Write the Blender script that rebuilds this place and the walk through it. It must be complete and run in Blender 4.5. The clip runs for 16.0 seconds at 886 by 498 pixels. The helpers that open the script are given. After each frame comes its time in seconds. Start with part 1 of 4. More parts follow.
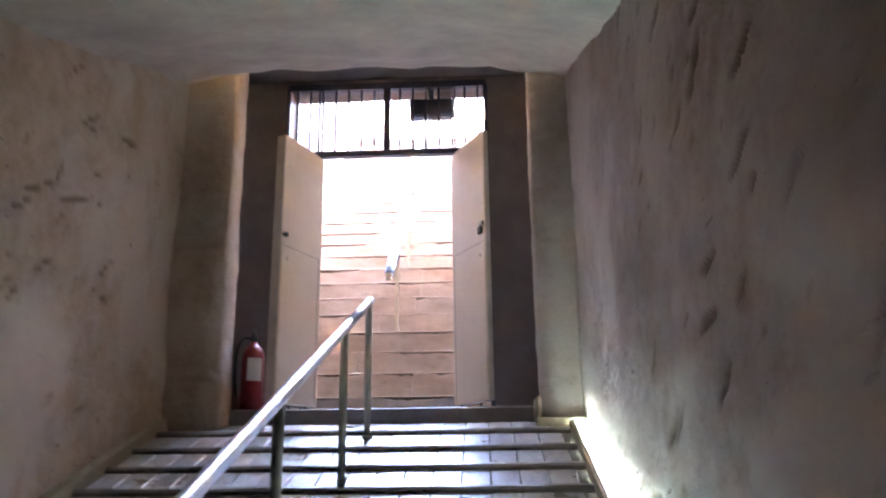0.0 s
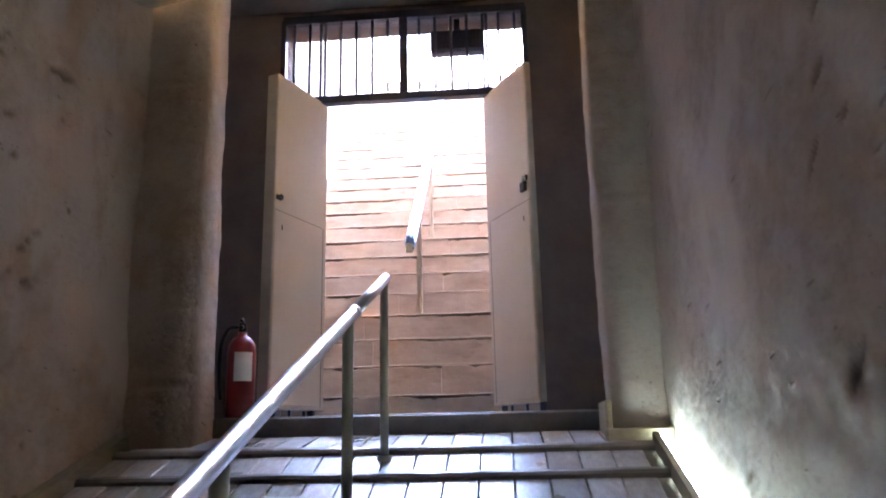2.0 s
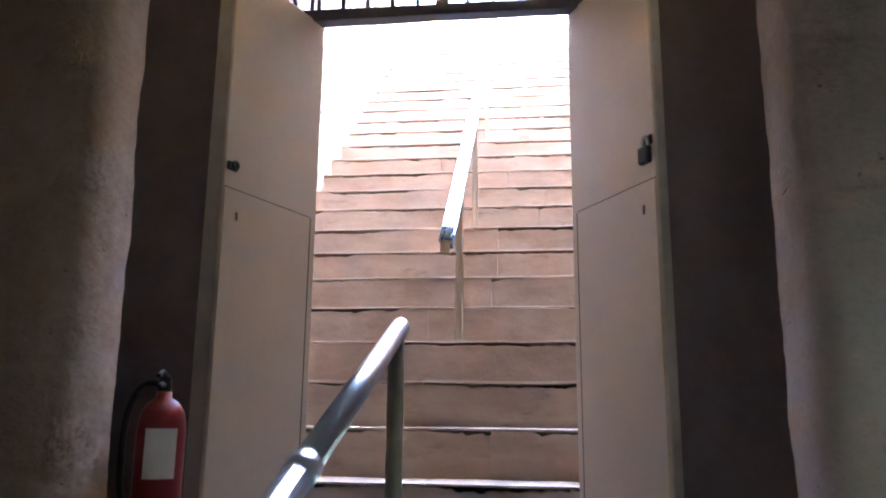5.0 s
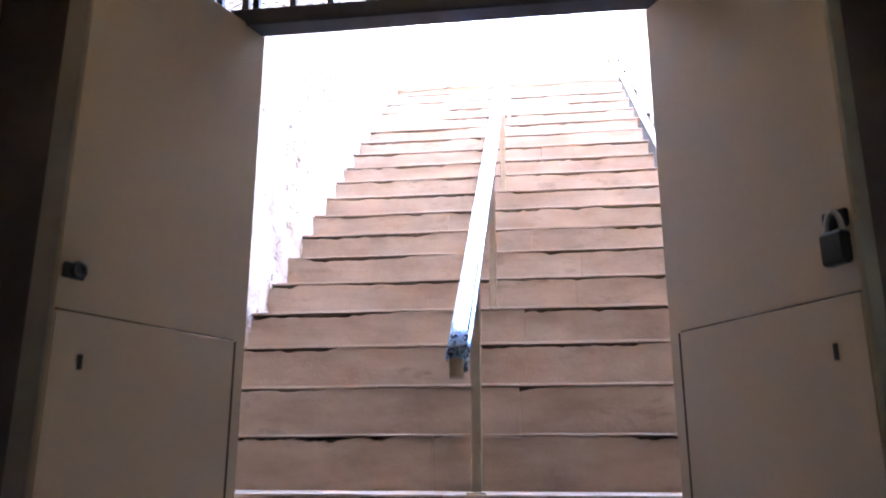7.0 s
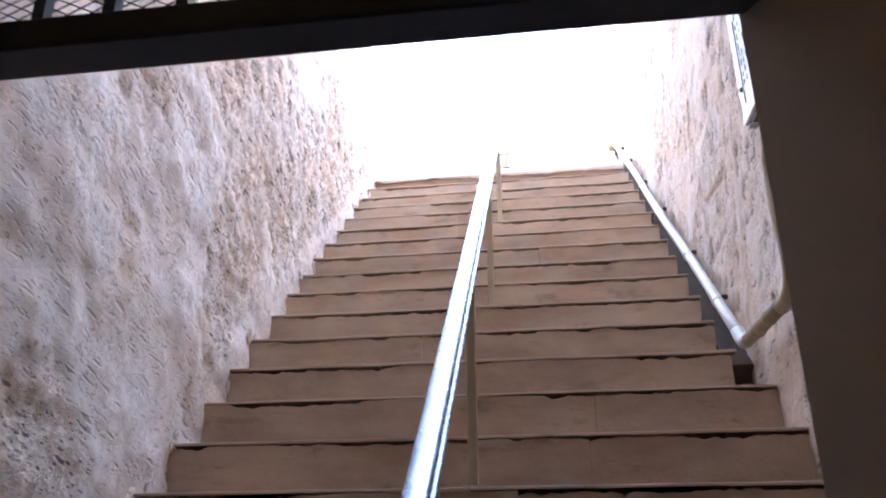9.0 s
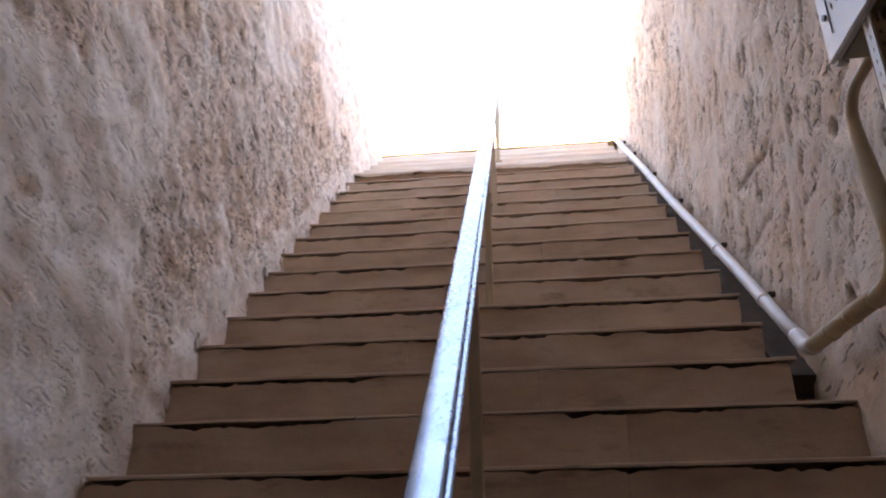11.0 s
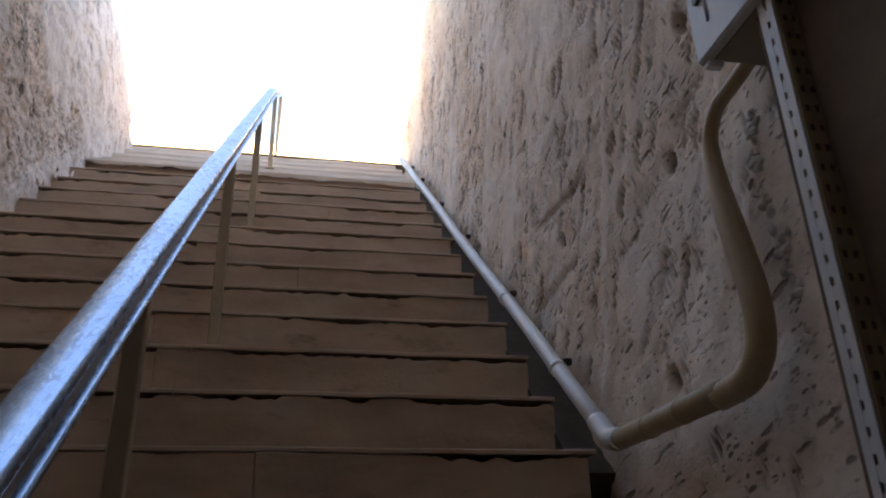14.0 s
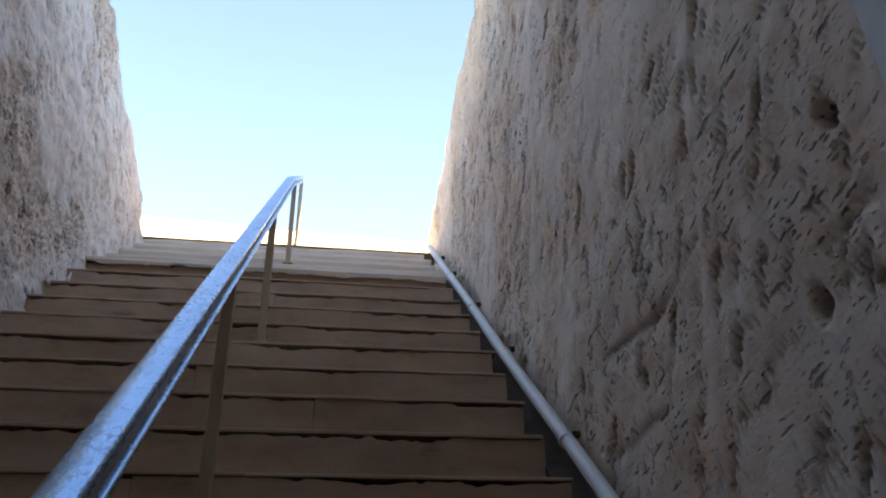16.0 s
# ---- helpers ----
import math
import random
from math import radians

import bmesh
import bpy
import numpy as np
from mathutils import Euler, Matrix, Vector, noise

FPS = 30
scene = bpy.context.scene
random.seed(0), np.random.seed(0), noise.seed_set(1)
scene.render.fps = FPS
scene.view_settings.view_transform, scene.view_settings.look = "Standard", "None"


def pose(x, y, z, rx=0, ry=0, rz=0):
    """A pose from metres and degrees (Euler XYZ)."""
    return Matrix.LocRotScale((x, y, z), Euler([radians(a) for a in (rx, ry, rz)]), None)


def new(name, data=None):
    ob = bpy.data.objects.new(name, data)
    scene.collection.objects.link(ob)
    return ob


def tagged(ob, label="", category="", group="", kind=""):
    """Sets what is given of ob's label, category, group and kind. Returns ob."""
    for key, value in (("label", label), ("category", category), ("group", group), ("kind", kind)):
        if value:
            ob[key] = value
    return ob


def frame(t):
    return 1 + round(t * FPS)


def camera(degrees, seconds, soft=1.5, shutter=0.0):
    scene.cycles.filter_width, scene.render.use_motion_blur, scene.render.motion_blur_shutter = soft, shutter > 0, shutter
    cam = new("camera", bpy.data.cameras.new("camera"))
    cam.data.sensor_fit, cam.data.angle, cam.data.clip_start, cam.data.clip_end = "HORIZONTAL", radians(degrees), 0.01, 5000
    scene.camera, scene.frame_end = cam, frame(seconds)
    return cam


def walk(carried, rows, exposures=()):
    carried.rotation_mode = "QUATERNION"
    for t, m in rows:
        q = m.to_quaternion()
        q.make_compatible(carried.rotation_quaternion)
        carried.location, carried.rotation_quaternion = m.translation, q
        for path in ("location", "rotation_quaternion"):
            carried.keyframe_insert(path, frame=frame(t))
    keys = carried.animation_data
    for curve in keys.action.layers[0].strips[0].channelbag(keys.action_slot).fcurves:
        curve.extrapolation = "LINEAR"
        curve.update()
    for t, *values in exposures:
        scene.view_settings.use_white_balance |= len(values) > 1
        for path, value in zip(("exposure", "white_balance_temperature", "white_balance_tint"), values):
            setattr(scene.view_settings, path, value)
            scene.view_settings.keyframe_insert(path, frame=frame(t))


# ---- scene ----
cam = camera(59.66, 16.0, soft=2.0, shutter=0.35)
# seconds, x, y, z, yaw, pitch, roll
PATH = [
    (0.0, 0.735, -5.851, -0.346, 2.97, 15.83, 0.59),
    (0.5, 0.739, -5.574, -0.322, -1.09, 14.30, -1.94),
    (1.0, 0.749, -5.286, -0.272, -0.51, 12.84, -2.31),
    (1.5, 0.692, -5.011, -0.144, 1.03, 11.27, -1.25),
    (2.0, 0.608, -4.729, -0.095, 4.81, 13.96, 1.20),
    (2.5, 0.579, -4.452, 0.118, 4.02, 10.51, -0.84),
    (3.0, 0.517, -4.161, 0.061, 2.14, 10.56, -1.03),
    (3.5, 0.458, -3.782, 0.128, 4.22, 9.86, -4.22),
    (4.0, 0.444, -3.499, 0.308, 4.67, 9.47, -2.48),
    (4.2, 0.419, -3.405, 0.314, 5.18, 12.00, -2.06),
    (6.3, 0.332, -2.222, 0.864, 6.90, 12.25, 1.38),
    (6.5, 0.245, -2.104, 0.896, 6.41, 12.88, 1.47),
    (7.0, 0.231, -1.855, 0.970, 7.56, 14.86, -0.01),
    (7.5, 0.227, -1.658, 1.124, 7.20, 16.49, 0.20),
    (8.0, 0.232, -1.443, 1.158, 7.38, 21.82, 0.54),
    (8.2, 0.260, -1.319, 1.232, 7.43, 21.55, 0.95),
    (10.3, 0.140, -0.402, 1.545, 7.84, 21.46, -1.04),
    (10.5, 0.117, -0.377, 1.534, 7.04, 21.14, -0.96),
    (11.0, 0.122, -0.170, 1.611, 6.37, 22.55, 0.70),
    (11.5, 0.148, 0.049, 1.721, 0.79, 22.07, 0.69),
    (12.0, 0.125, 0.160, 1.738, -0.12, 21.53, -0.24),
    (12.5, 0.103, 0.282, 1.822, -2.47, 25.18, 0.36),
    (13.0, 0.121, 0.357, 1.885, -8.14, 25.73, 2.51),
    (13.5, 0.175, 0.458, 1.849, -11.70, 24.98, 1.36),
    (14.0, 0.258, 0.619, 1.956, -10.82, 24.08, 1.28),
    (14.5, 0.283, 0.754, 2.072, -9.18, 23.66, 2.72),
    (15.0, 0.267, 0.870, 2.185, -9.32, 28.67, 1.19),
    (15.5, 0.272, 0.949, 2.300, -9.12, 28.84, 1.23),
    (16.0, 0.277, 1.057, 2.386, -8.90, 29.38, 1.12),
]
EXPOSURES = [(0.0, 9.6, 8400, 26), (2.0, 9.15, 8400, 26), (4.0, 8.7, 8500, 24), (6.5, 8.15, 8300, 19), (7.5, 7.4, 8300, 19), (8.0, 6.85, 8500, 18), (10.5, 4.75, 12200, 23), (12.0, 4.35, 12800, 23),
             (12.5, 4.1, 12000, 21), (13.0, 3.75, 11200, 15), (13.5, 3.5, 11200, 14), (14.0, 3.55, 11200, 14), (14.5, 3.8, 11600, 15), (15.0, 3.3, 10300, 11), (16.0, 2.9, 9400, 7)]
walk(cam, [(t, pose(x, y, z, 90 + p, r, w)) for t, x, y, z, w, p, r in PATH], EXPOSURES)

# ---- light ----
SUN_ELEVATION, SUN_AZIMUTH = radians(35), radians(178)      # azimuth clockwise from +y
world = bpy.data.worlds.new("sky")
scene.world = world
world.use_nodes = True
wn = world.node_tree.nodes
wsky = wn.new("ShaderNodeTexSky")
wsky.sky_type, wsky.sun_disc = "NISHITA", False
wsky.sun_elevation, wsky.sun_rotation = SUN_ELEVATION, SUN_AZIMUTH
wsky.dust_density, wsky.ozone_density, wsky.altitude = 0.0, 3.0, 4000
world.node_tree.links.new(wsky.outputs[0], wn["Background"].inputs[0])
wn["Background"].inputs[1].default_value = 0.15
sun_data = bpy.data.lights.new("sun", "SUN")
sun_data.energy, sun_data.angle, sun_data.color = 4.8, radians(0.5), (1.0, 0.93, 0.82)
sun = new("sun", sun_data)
toward = Vector((math.sin(SUN_AZIMUTH) * math.cos(SUN_ELEVATION), math.cos(SUN_AZIMUTH) * math.cos(SUN_ELEVATION), math.sin(SUN_ELEVATION)))
sun.matrix_world = Matrix.Translation((0, 0, 20)) @ toward.to_track_quat("Z", "Y").to_matrix().to_4x4()

# ---- plan, in metres ----
RISE, RUN = 0.213, 0.256                 # outer stair
FIRST_Y, FIRST_Z = 0.194, 0.194          # nosing of its lowest step
STEPS = 23                               # regular steps; four paler ones follow
TOP_RUN, TOP_RISE = 0.300, 0.215
OUT_L, OUT_R, STEP_R = -1.30, 1.22, 1.105  # trench walls, and the steps' end
PLATFORM_Z, PLATFORM_Y = 0.05, -0.585
LOW_L, LOW_R = -1.34, 1.37               # lower passage
SLOPE = 0.34


def nosing_z(y):
    return FIRST_Z + (y - FIRST_Y) * RISE / RUN


def ramp_z(y):
    return -0.12 + (SLOPE if y < -1.0 else 0.15) * (y + 1.0)


def ceiling_z(y):
    return 2.37 + 0.36 * (y + 1.0)


LAST_Y = FIRST_Y + (STEPS - 1) * RUN
LAST_Z = nosing_z(LAST_Y)
CREST_Y, CREST_Z = LAST_Y + 4 * TOP_RUN, LAST_Z + 4 * TOP_RISE


# ---- materials ----
def material(name, rough=0.8, metal=0.0):
    m = bpy.data.materials.new(name)
    m.use_nodes = True
    b = m.node_tree.nodes["Principled BSDF"]
    b.inputs["Roughness"].default_value = rough
    b.inputs["Metallic"].default_value = metal
    return m, m.node_tree.nodes, m.node_tree.links, b


def coords(ns, ls, scale=(1, 1, 1), turn=(0, 0, 0)):
    """The place in the world, turned, then stretched."""
    g = ns.new("ShaderNodeNewGeometry")
    r = ns.new("ShaderNodeMapping")
    r.inputs["Rotation"].default_value = [radians(a) for a in turn]
    k = ns.new("ShaderNodeMapping")
    k.inputs["Scale"].default_value = scale
    ls.new(g.outputs["Position"], r.inputs["Vector"])
    ls.new(r.outputs["Vector"], k.inputs["Vector"])
    return k.outputs["Vector"]


def noise_tex(ns, ls, vec, scale, detail=5.0, rough=0.55):
    n = ns.new("ShaderNodeTexNoise")
    n.inputs["Scale"].default_value, n.inputs["Detail"].default_value, n.inputs["Roughness"].default_value = scale, detail, rough
    if vec is not None:
        ls.new(vec, n.inputs["Vector"])
    return n.outputs["Fac"]


def ramp_node(ns, ls, fac, stops):
    r = ns.new("ShaderNodeValToRGB")
    e = r.color_ramp.elements
    while len(e) < len(stops):
        e.new(0.5)
    for i, (p, c) in enumerate(stops):
        e[i].position, e[i].color = p, (*c, 1) if len(c) == 3 else c
    ls.new(fac, r.inputs["Fac"])
    return r.outputs["Color"]


def mix(ns, ls, fac, a, b, mode="MIX"):
    n = ns.new("ShaderNodeMix")
    n.data_type, n.blend_type = "RGBA", mode
    for sock, v in ((n.inputs[0], fac), (n.inputs[6], a), (n.inputs[7], b)):
        if isinstance(v, (int, float)):
            sock.default_value = v
        elif isinstance(v, tuple):
            sock.default_value = (*v, 1)
        else:
            ls.new(v, sock)
    return n.outputs[2]


def bump(ns, ls, bsdf, height, strength, distance, before=None):
    n = ns.new("ShaderNodeBump")
    n.inputs["Strength"].default_value, n.inputs["Distance"].default_value = strength, distance
    ls.new(height, n.inputs["Height"])
    if before is not None:
        ls.new(before, n.inputs["Normal"])
    ls.new(n.outputs["Normal"], bsdf.inputs["Normal"])
    return n.outputs["Normal"]


def limestone(name, light, dark, turn, marks_depth=0.9, patch=(0.66, 0.60, 0.56), cover=0.42, rarity=(0.50, 0.40, 0.80), tone=0.5, gritty=1.0):
    """Hewn limestone: chalky patches, slanting pick marks of uneven length, stray pits, shade of the hollows in the
    colour.
    """
    m, ns, ls, b = material(name, 0.92)
    v = coords(ns, ls)
    big = noise_tex(ns, ls, v, 1.2, 6)
    mid = noise_tex(ns, ls, v, 8, 8, 0.7)
    col = mix(ns, ls, ramp_node(ns, ls, mid, [(0.34, (0, 0, 0)), (0.60, (1, 1, 1))]), dark, light)
    col = mix(ns, ls, ramp_node(ns, ls, big, [(0.44, (0, 0, 0)), (0.57, (0.85, 0.85, 0.85))]), col, patch)
    warm = noise_tex(ns, ls, coords(ns, ls, (1, 1, 0.4)), 2.1, 4)
    col = mix(ns, ls, ramp_node(ns, ls, warm, [(0.56, (0, 0, 0)), (0.70, (0.5, 0.5, 0.5))]), col, (dark[0] * 1.1, dark[1] * 0.92, dark[2] * 0.72))

    def pits(scale, rarity, size, amount):
        """Elongated pits, one to a cell, many cells empty, each of its own size."""
        s = coords(ns, ls, scale, turn)
        wob = ns.new("ShaderNodeVectorMath")
        wob.operation = "MULTIPLY_ADD"
        wn3 = ns.new("ShaderNodeTexNoise")
        wn3.inputs["Scale"].default_value, wn3.inputs["Detail"].default_value = 22.0, 3.0
        ls.new(v, wn3.inputs["Vector"])
        ls.new(wn3.outputs["Color"], wob.inputs[0])
        wob.inputs[1].default_value = (amount, amount, amount)
        ls.new(s, wob.inputs[2])
        vo = ns.new("ShaderNodeTexVoronoi")
        vo.inputs["Scale"].default_value = 1.0
        ls.new(wob.outputs[0], vo.inputs["Vector"])
        sep = ns.new("ShaderNodeSeparateColor")
        ls.new(vo.outputs["Color"], sep.inputs[0])
        size_n = ns.new("ShaderNodeMapRange")
        ls.new(sep.outputs[0], size_n.inputs[0])
        size_n.inputs[1].default_value, size_n.inputs[2].default_value, size_n.inputs[3].default_value, size_n.inputs[4].default_value = rarity, 1.0, -0.1, size
        d = ns.new("ShaderNodeMath")
        d.operation = "SUBTRACT"
        ls.new(vo.outputs["Distance"], d.inputs[0])
        ls.new(size_n.outputs[0], d.inputs[1])
        return ramp_node(ns, ls, d.outputs[0], [(0.0, (0, 0, 0)), (0.16, (1, 1, 1))])

    def attribute(which):
        n = ns.new("ShaderNodeAttribute")
        n.attribute_name = which
        return n.outputs["Fac"]

    def scaled(fac, lo, hi):
        n = ns.new("ShaderNodeMapRange")
        ls.new(fac, n.inputs[0])
        n.inputs[3].default_value, n.inputs[4].default_value = lo, hi
        return n.outputs[0]

    coat, cut = attribute("plaster"), attribute("cut")
    col = mix(ns, ls, scaled(coat, 0.0, 0.8), col, patch)
    blotch = noise_tex(ns, ls, coords(ns, ls, (1, 1, 0.55)), 3.4, 6, 0.65)
    col = mix(ns, ls, ramp_node(ns, ls, blotch, [(0.57, (0, 0, 0)), (0.70, (0.5, 0.5, 0.5))]), col, (dark[0] * 0.95, dark[1] * 0.84, dark[2] * 0.68))
    scars = pits((50, 50, 10.0), rarity[0], 0.34, 0.46)
    small = pits((95, 95, 36), rarity[1], 0.44, 0.50)
    holes = pits((16, 16, 12), rarity[2], 0.16, 0.45)
    where = ramp_node(ns, ls, noise_tex(ns, ls, v, 2.6, 3), [(cover, (0, 0, 0)), (cover + 0.16, (1, 1, 1))])
    small = mix(ns, ls, where, small, (1.0, 1.0, 1.0))
    marks = mix(ns, ls, 1.0, mix(ns, ls, 1.0, scars, small, "MULTIPLY"), holes, "MULTIPLY")
    marks = mix(ns, ls, scaled(coat, 0.0, 0.75), marks, (1.0, 1.0, 1.0))
    # shade inside marks and gouges painted into the colour, darker with depth
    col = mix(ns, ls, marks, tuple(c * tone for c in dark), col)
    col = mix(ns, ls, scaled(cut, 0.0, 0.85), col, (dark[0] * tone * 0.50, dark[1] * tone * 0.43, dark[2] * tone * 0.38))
    n1 = bump(ns, ls, b, mix(ns, ls, scaled(coat, 0.0, 0.85), mid, (0.5, 0.5, 0.5)), 0.45, 0.03)
    n2 = bump(ns, ls, b, marks, marks_depth, 0.03, n1)
    grit = noise_tex(ns, ls, coords(ns, ls, (1, 1.5, 0.75), turn), 34, 6, 0.78)
    grain = mix(ns, ls, scaled(coat, 0.0, 0.65), ramp_node(ns, ls, grit, [(0.32, (0.60, 0.55, 0.50)), (0.52, (1.12, 1.12, 1.12))]), (1.0, 1.0, 1.0))
    col = mix(ns, ls, 0.62 * gritty, col, grain, "MULTIPLY")
    ls.new(col, b.inputs["Base Color"])
    bump(ns, ls, b, grain, 0.9 * gritty, 0.018, n2)
    return m


def plain(name, colour, rough=0.7, metal=0.0, vary=0.25, scale=6.0, relief=0.15, grain=40.0):
    m, ns, ls, b = material(name, rough, metal)
    v = coords(ns, ls)
    a = noise_tex(ns, ls, v, scale, 6, 0.6)
    lo, hi = tuple(c * (1 - vary) for c in colour), tuple(min(1, c * (1 + vary * 0.6)) for c in colour)
    col = ramp_node(ns, ls, a, [(0.3, lo), (0.7, hi)])
    fine = noise_tex(ns, ls, v, grain, 4, 0.6)
    col = mix(ns, ls, 0.18, col, ramp_node(ns, ls, fine, [(0.35, lo), (0.65, hi)]))
    ls.new(col, b.inputs["Base Color"])
    bump(ns, ls, b, fine, relief, 0.004)
    return m


def boards(name, a_col, b_col, rough, stretch):
    """Sawn wood, each board with its own shade, grain along the board."""
    m, ns, ls, b = material(name, rough)
    v = coords(ns, ls, stretch)
    info = ns.new("ShaderNodeObjectInfo")
    shift = ns.new("ShaderNodeVectorMath")
    ls.new(v, shift.inputs[0])
    comb = ns.new("ShaderNodeCombineXYZ")
    mul = ns.new("ShaderNodeMath")
    mul.operation = "MULTIPLY"
    mul.inputs[1].default_value = 37.0
    ls.new(info.outputs["Random"], mul.inputs[0])
    ls.new(mul.outputs[0], comb.inputs[1])
    ls.new(comb.outputs[0], shift.inputs[1])
    g = noise_tex(ns, ls, shift.outputs[0], 5, 7, 0.65)
    col = ramp_node(ns, ls, g, [(0.3, a_col), (0.7, b_col)])
    shade = ramp_node(ns, ls, info.outputs["Random"], [(0, (0.78, 0.78, 0.78)), (1, (1.1, 1.1, 1.1))])
    col = mix(ns, ls, 1.0, col, shade, "MULTIPLY")
    ls.new(col, b.inputs["Base Color"])
    worn = noise_tex(ns, ls, coords(ns, ls), 3, 4)
    ls.new(ramp_node(ns, ls, worn, [(0.3, (rough - 0.12,) * 3), (0.7, (rough + 0.15,) * 3)]), b.inputs["Roughness"])
    bump(ns, ls, b, g, 0.25, 0.004)
    return m


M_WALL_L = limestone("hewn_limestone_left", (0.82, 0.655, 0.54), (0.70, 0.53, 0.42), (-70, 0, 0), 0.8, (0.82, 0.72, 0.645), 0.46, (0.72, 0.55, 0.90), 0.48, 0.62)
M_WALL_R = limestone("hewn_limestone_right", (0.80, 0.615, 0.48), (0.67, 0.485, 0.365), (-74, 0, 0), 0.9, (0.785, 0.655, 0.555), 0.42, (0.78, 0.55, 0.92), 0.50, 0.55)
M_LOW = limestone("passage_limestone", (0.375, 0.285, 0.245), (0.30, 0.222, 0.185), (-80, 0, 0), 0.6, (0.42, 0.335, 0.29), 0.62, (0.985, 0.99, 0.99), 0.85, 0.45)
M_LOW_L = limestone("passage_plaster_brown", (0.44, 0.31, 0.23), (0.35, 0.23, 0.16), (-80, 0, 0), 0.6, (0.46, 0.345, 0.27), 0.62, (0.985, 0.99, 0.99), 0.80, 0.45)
# dark base colour holds the shade of the unlit porch and gate wall
M_PORCH = plain("shaded_porch_plaster", (0.165, 0.13, 0.122), 0.9, 0, 0.25, 4, 0.4, 30)
# brown plaster, darkened for the jamb's shade and for less bounce onto the steps
M_JAMB = plain("shaded_jamb_plaster", (0.165, 0.105, 0.07), 0.9, 0, 0.3, 5, 0.4, 30)
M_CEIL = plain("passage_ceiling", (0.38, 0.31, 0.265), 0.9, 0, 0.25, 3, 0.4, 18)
M_SAND = plain("desert_ground", (0.50, 0.41, 0.31), 0.95, 0, 0.2, 2, 0.5, 25)
# dirt tone made dark enough to give gaps and hollows their shade
M_GAP = plain("gap_shade_and_dirt", (0.075, 0.052, 0.037), 0.95, 0, 0.4, 12, 0.6, 40)
M_PLANK = boards("ramp_boards", (0.20, 0.155, 0.12), (0.36, 0.29, 0.235), 0.34, (9, 1.0, 9))
M_CLEAT = boards("cleat_wood", (0.13, 0.10, 0.08), (0.22, 0.17, 0.13), 0.5, (1.0, 9, 9))
M_SKIRT = boards("skirting_wood", (0.30, 0.22, 0.13), (0.42, 0.32, 0.20), 0.5, (9, 1, 9))
M_CREAM = plain("cream_paint", (0.49, 0.365, 0.26), 0.5, 0, 0.08, 2.5, 0.06, 70)
M_EDGE = plain("grey_steel_edge", (0.42, 0.36, 0.31), 0.5, 0.0, 0.2, 8)
M_FRAME = plain("dark_steel", (0.035, 0.035, 0.05), 0.45, 0.3, 0.3, 10)
M_BLACK = plain("black_metal", (0.02, 0.018, 0.016), 0.4, 0.5, 0.3, 12)


def rail_metal():
    """Galvanised steel rubbed by palms: zinc tinted blue for the reflected sky, dull brownish grime in fine flecks
    along it.
    """
    m, ns, ls, b = material("galvanised_rail", 0.3, 1.0)
    fleck = noise_tex(ns, ls, coords(ns, ls, (1, 0.45, 0.45)), 110, 5, 0.65)
    stain = noise_tex(ns, ls, coords(ns, ls, (1.5, 0.6, 0.6)), 4, 5, 0.6)
    both = mix(ns, ls, 0.3, fleck, stain)
    grime = ramp_node(ns, ls, both, [(0.52, (0, 0, 0)), (0.66, (0.6, 0.6, 0.6))])
    # blue of the sky's reflection is put into the base colour
    zinc = ramp_node(ns, ls, noise_tex(ns, ls, coords(ns, ls), 12, 5, 0.6), [(0.3, (0.26, 0.41, 0.60)), (0.7, (0.37, 0.54, 0.74))])
    ls.new(mix(ns, ls, grime, zinc, (0.20, 0.17, 0.15)), b.inputs["Base Color"])
    ls.new(ramp_node(ns, ls, grime, [(0, (0.27, 0.27, 0.27)), (1, (0.6, 0.6, 0.6))]), b.inputs["Roughness"])
    bump(ns, ls, b, fleck, 0.06, 0.002)
    return m


M_RAIL = rail_metal()
M_RAIL_LOW = plain("worn_tube_rail", (0.45, 0.48, 0.52), 0.38, 1.0, 0.12, 9, 0.05, 120)
M_POST_LOW = plain("grey_green_paint", (0.36, 0.35, 0.29), 0.4, 0.3, 0.15, 8)
M_POST = plain("tan_paint", (0.46, 0.34, 0.22), 0.5, 0.0, 0.15, 8)
M_PIPE = plain("white_conduit", (0.66, 0.64, 0.61), 0.4, 0, 0.12, 7, 0.08)
M_TAN_PIPE = plain("tan_conduit", (0.42, 0.30, 0.175), 0.45, 0, 0.2, 8)
M_BOXW = plain("box_face", (0.66, 0.66, 0.65), 0.4, 0, 0.12, 9)
M_BOXB = plain("box_side", (0.34, 0.27, 0.18), 0.5, 0, 0.15, 9)
M_RED = plain("red_enamel", (0.27, 0.018, 0.018), 0.3, 0, 0.15, 9)
M_LABEL = plain("white_label", (0.72, 0.72, 0.70), 0.5, 0, 0.08, 12)
M_INK = plain("ink", (0.05, 0.05, 0.055), 0.6)
M_FLOOR = plain("dark_threshold_stone", (0.17, 0.15, 0.14), 0.38, 0, 0.3, 5, 0.25, 40)
M_TAN = plain("tan_flange_steel", (0.40, 0.29, 0.18), 0.6, 0, 0.25, 9)
M_MORTAR = plain("pale_plaster", (0.60, 0.53, 0.47), 0.9, 0, 0.2, 8, 0.5, 30)


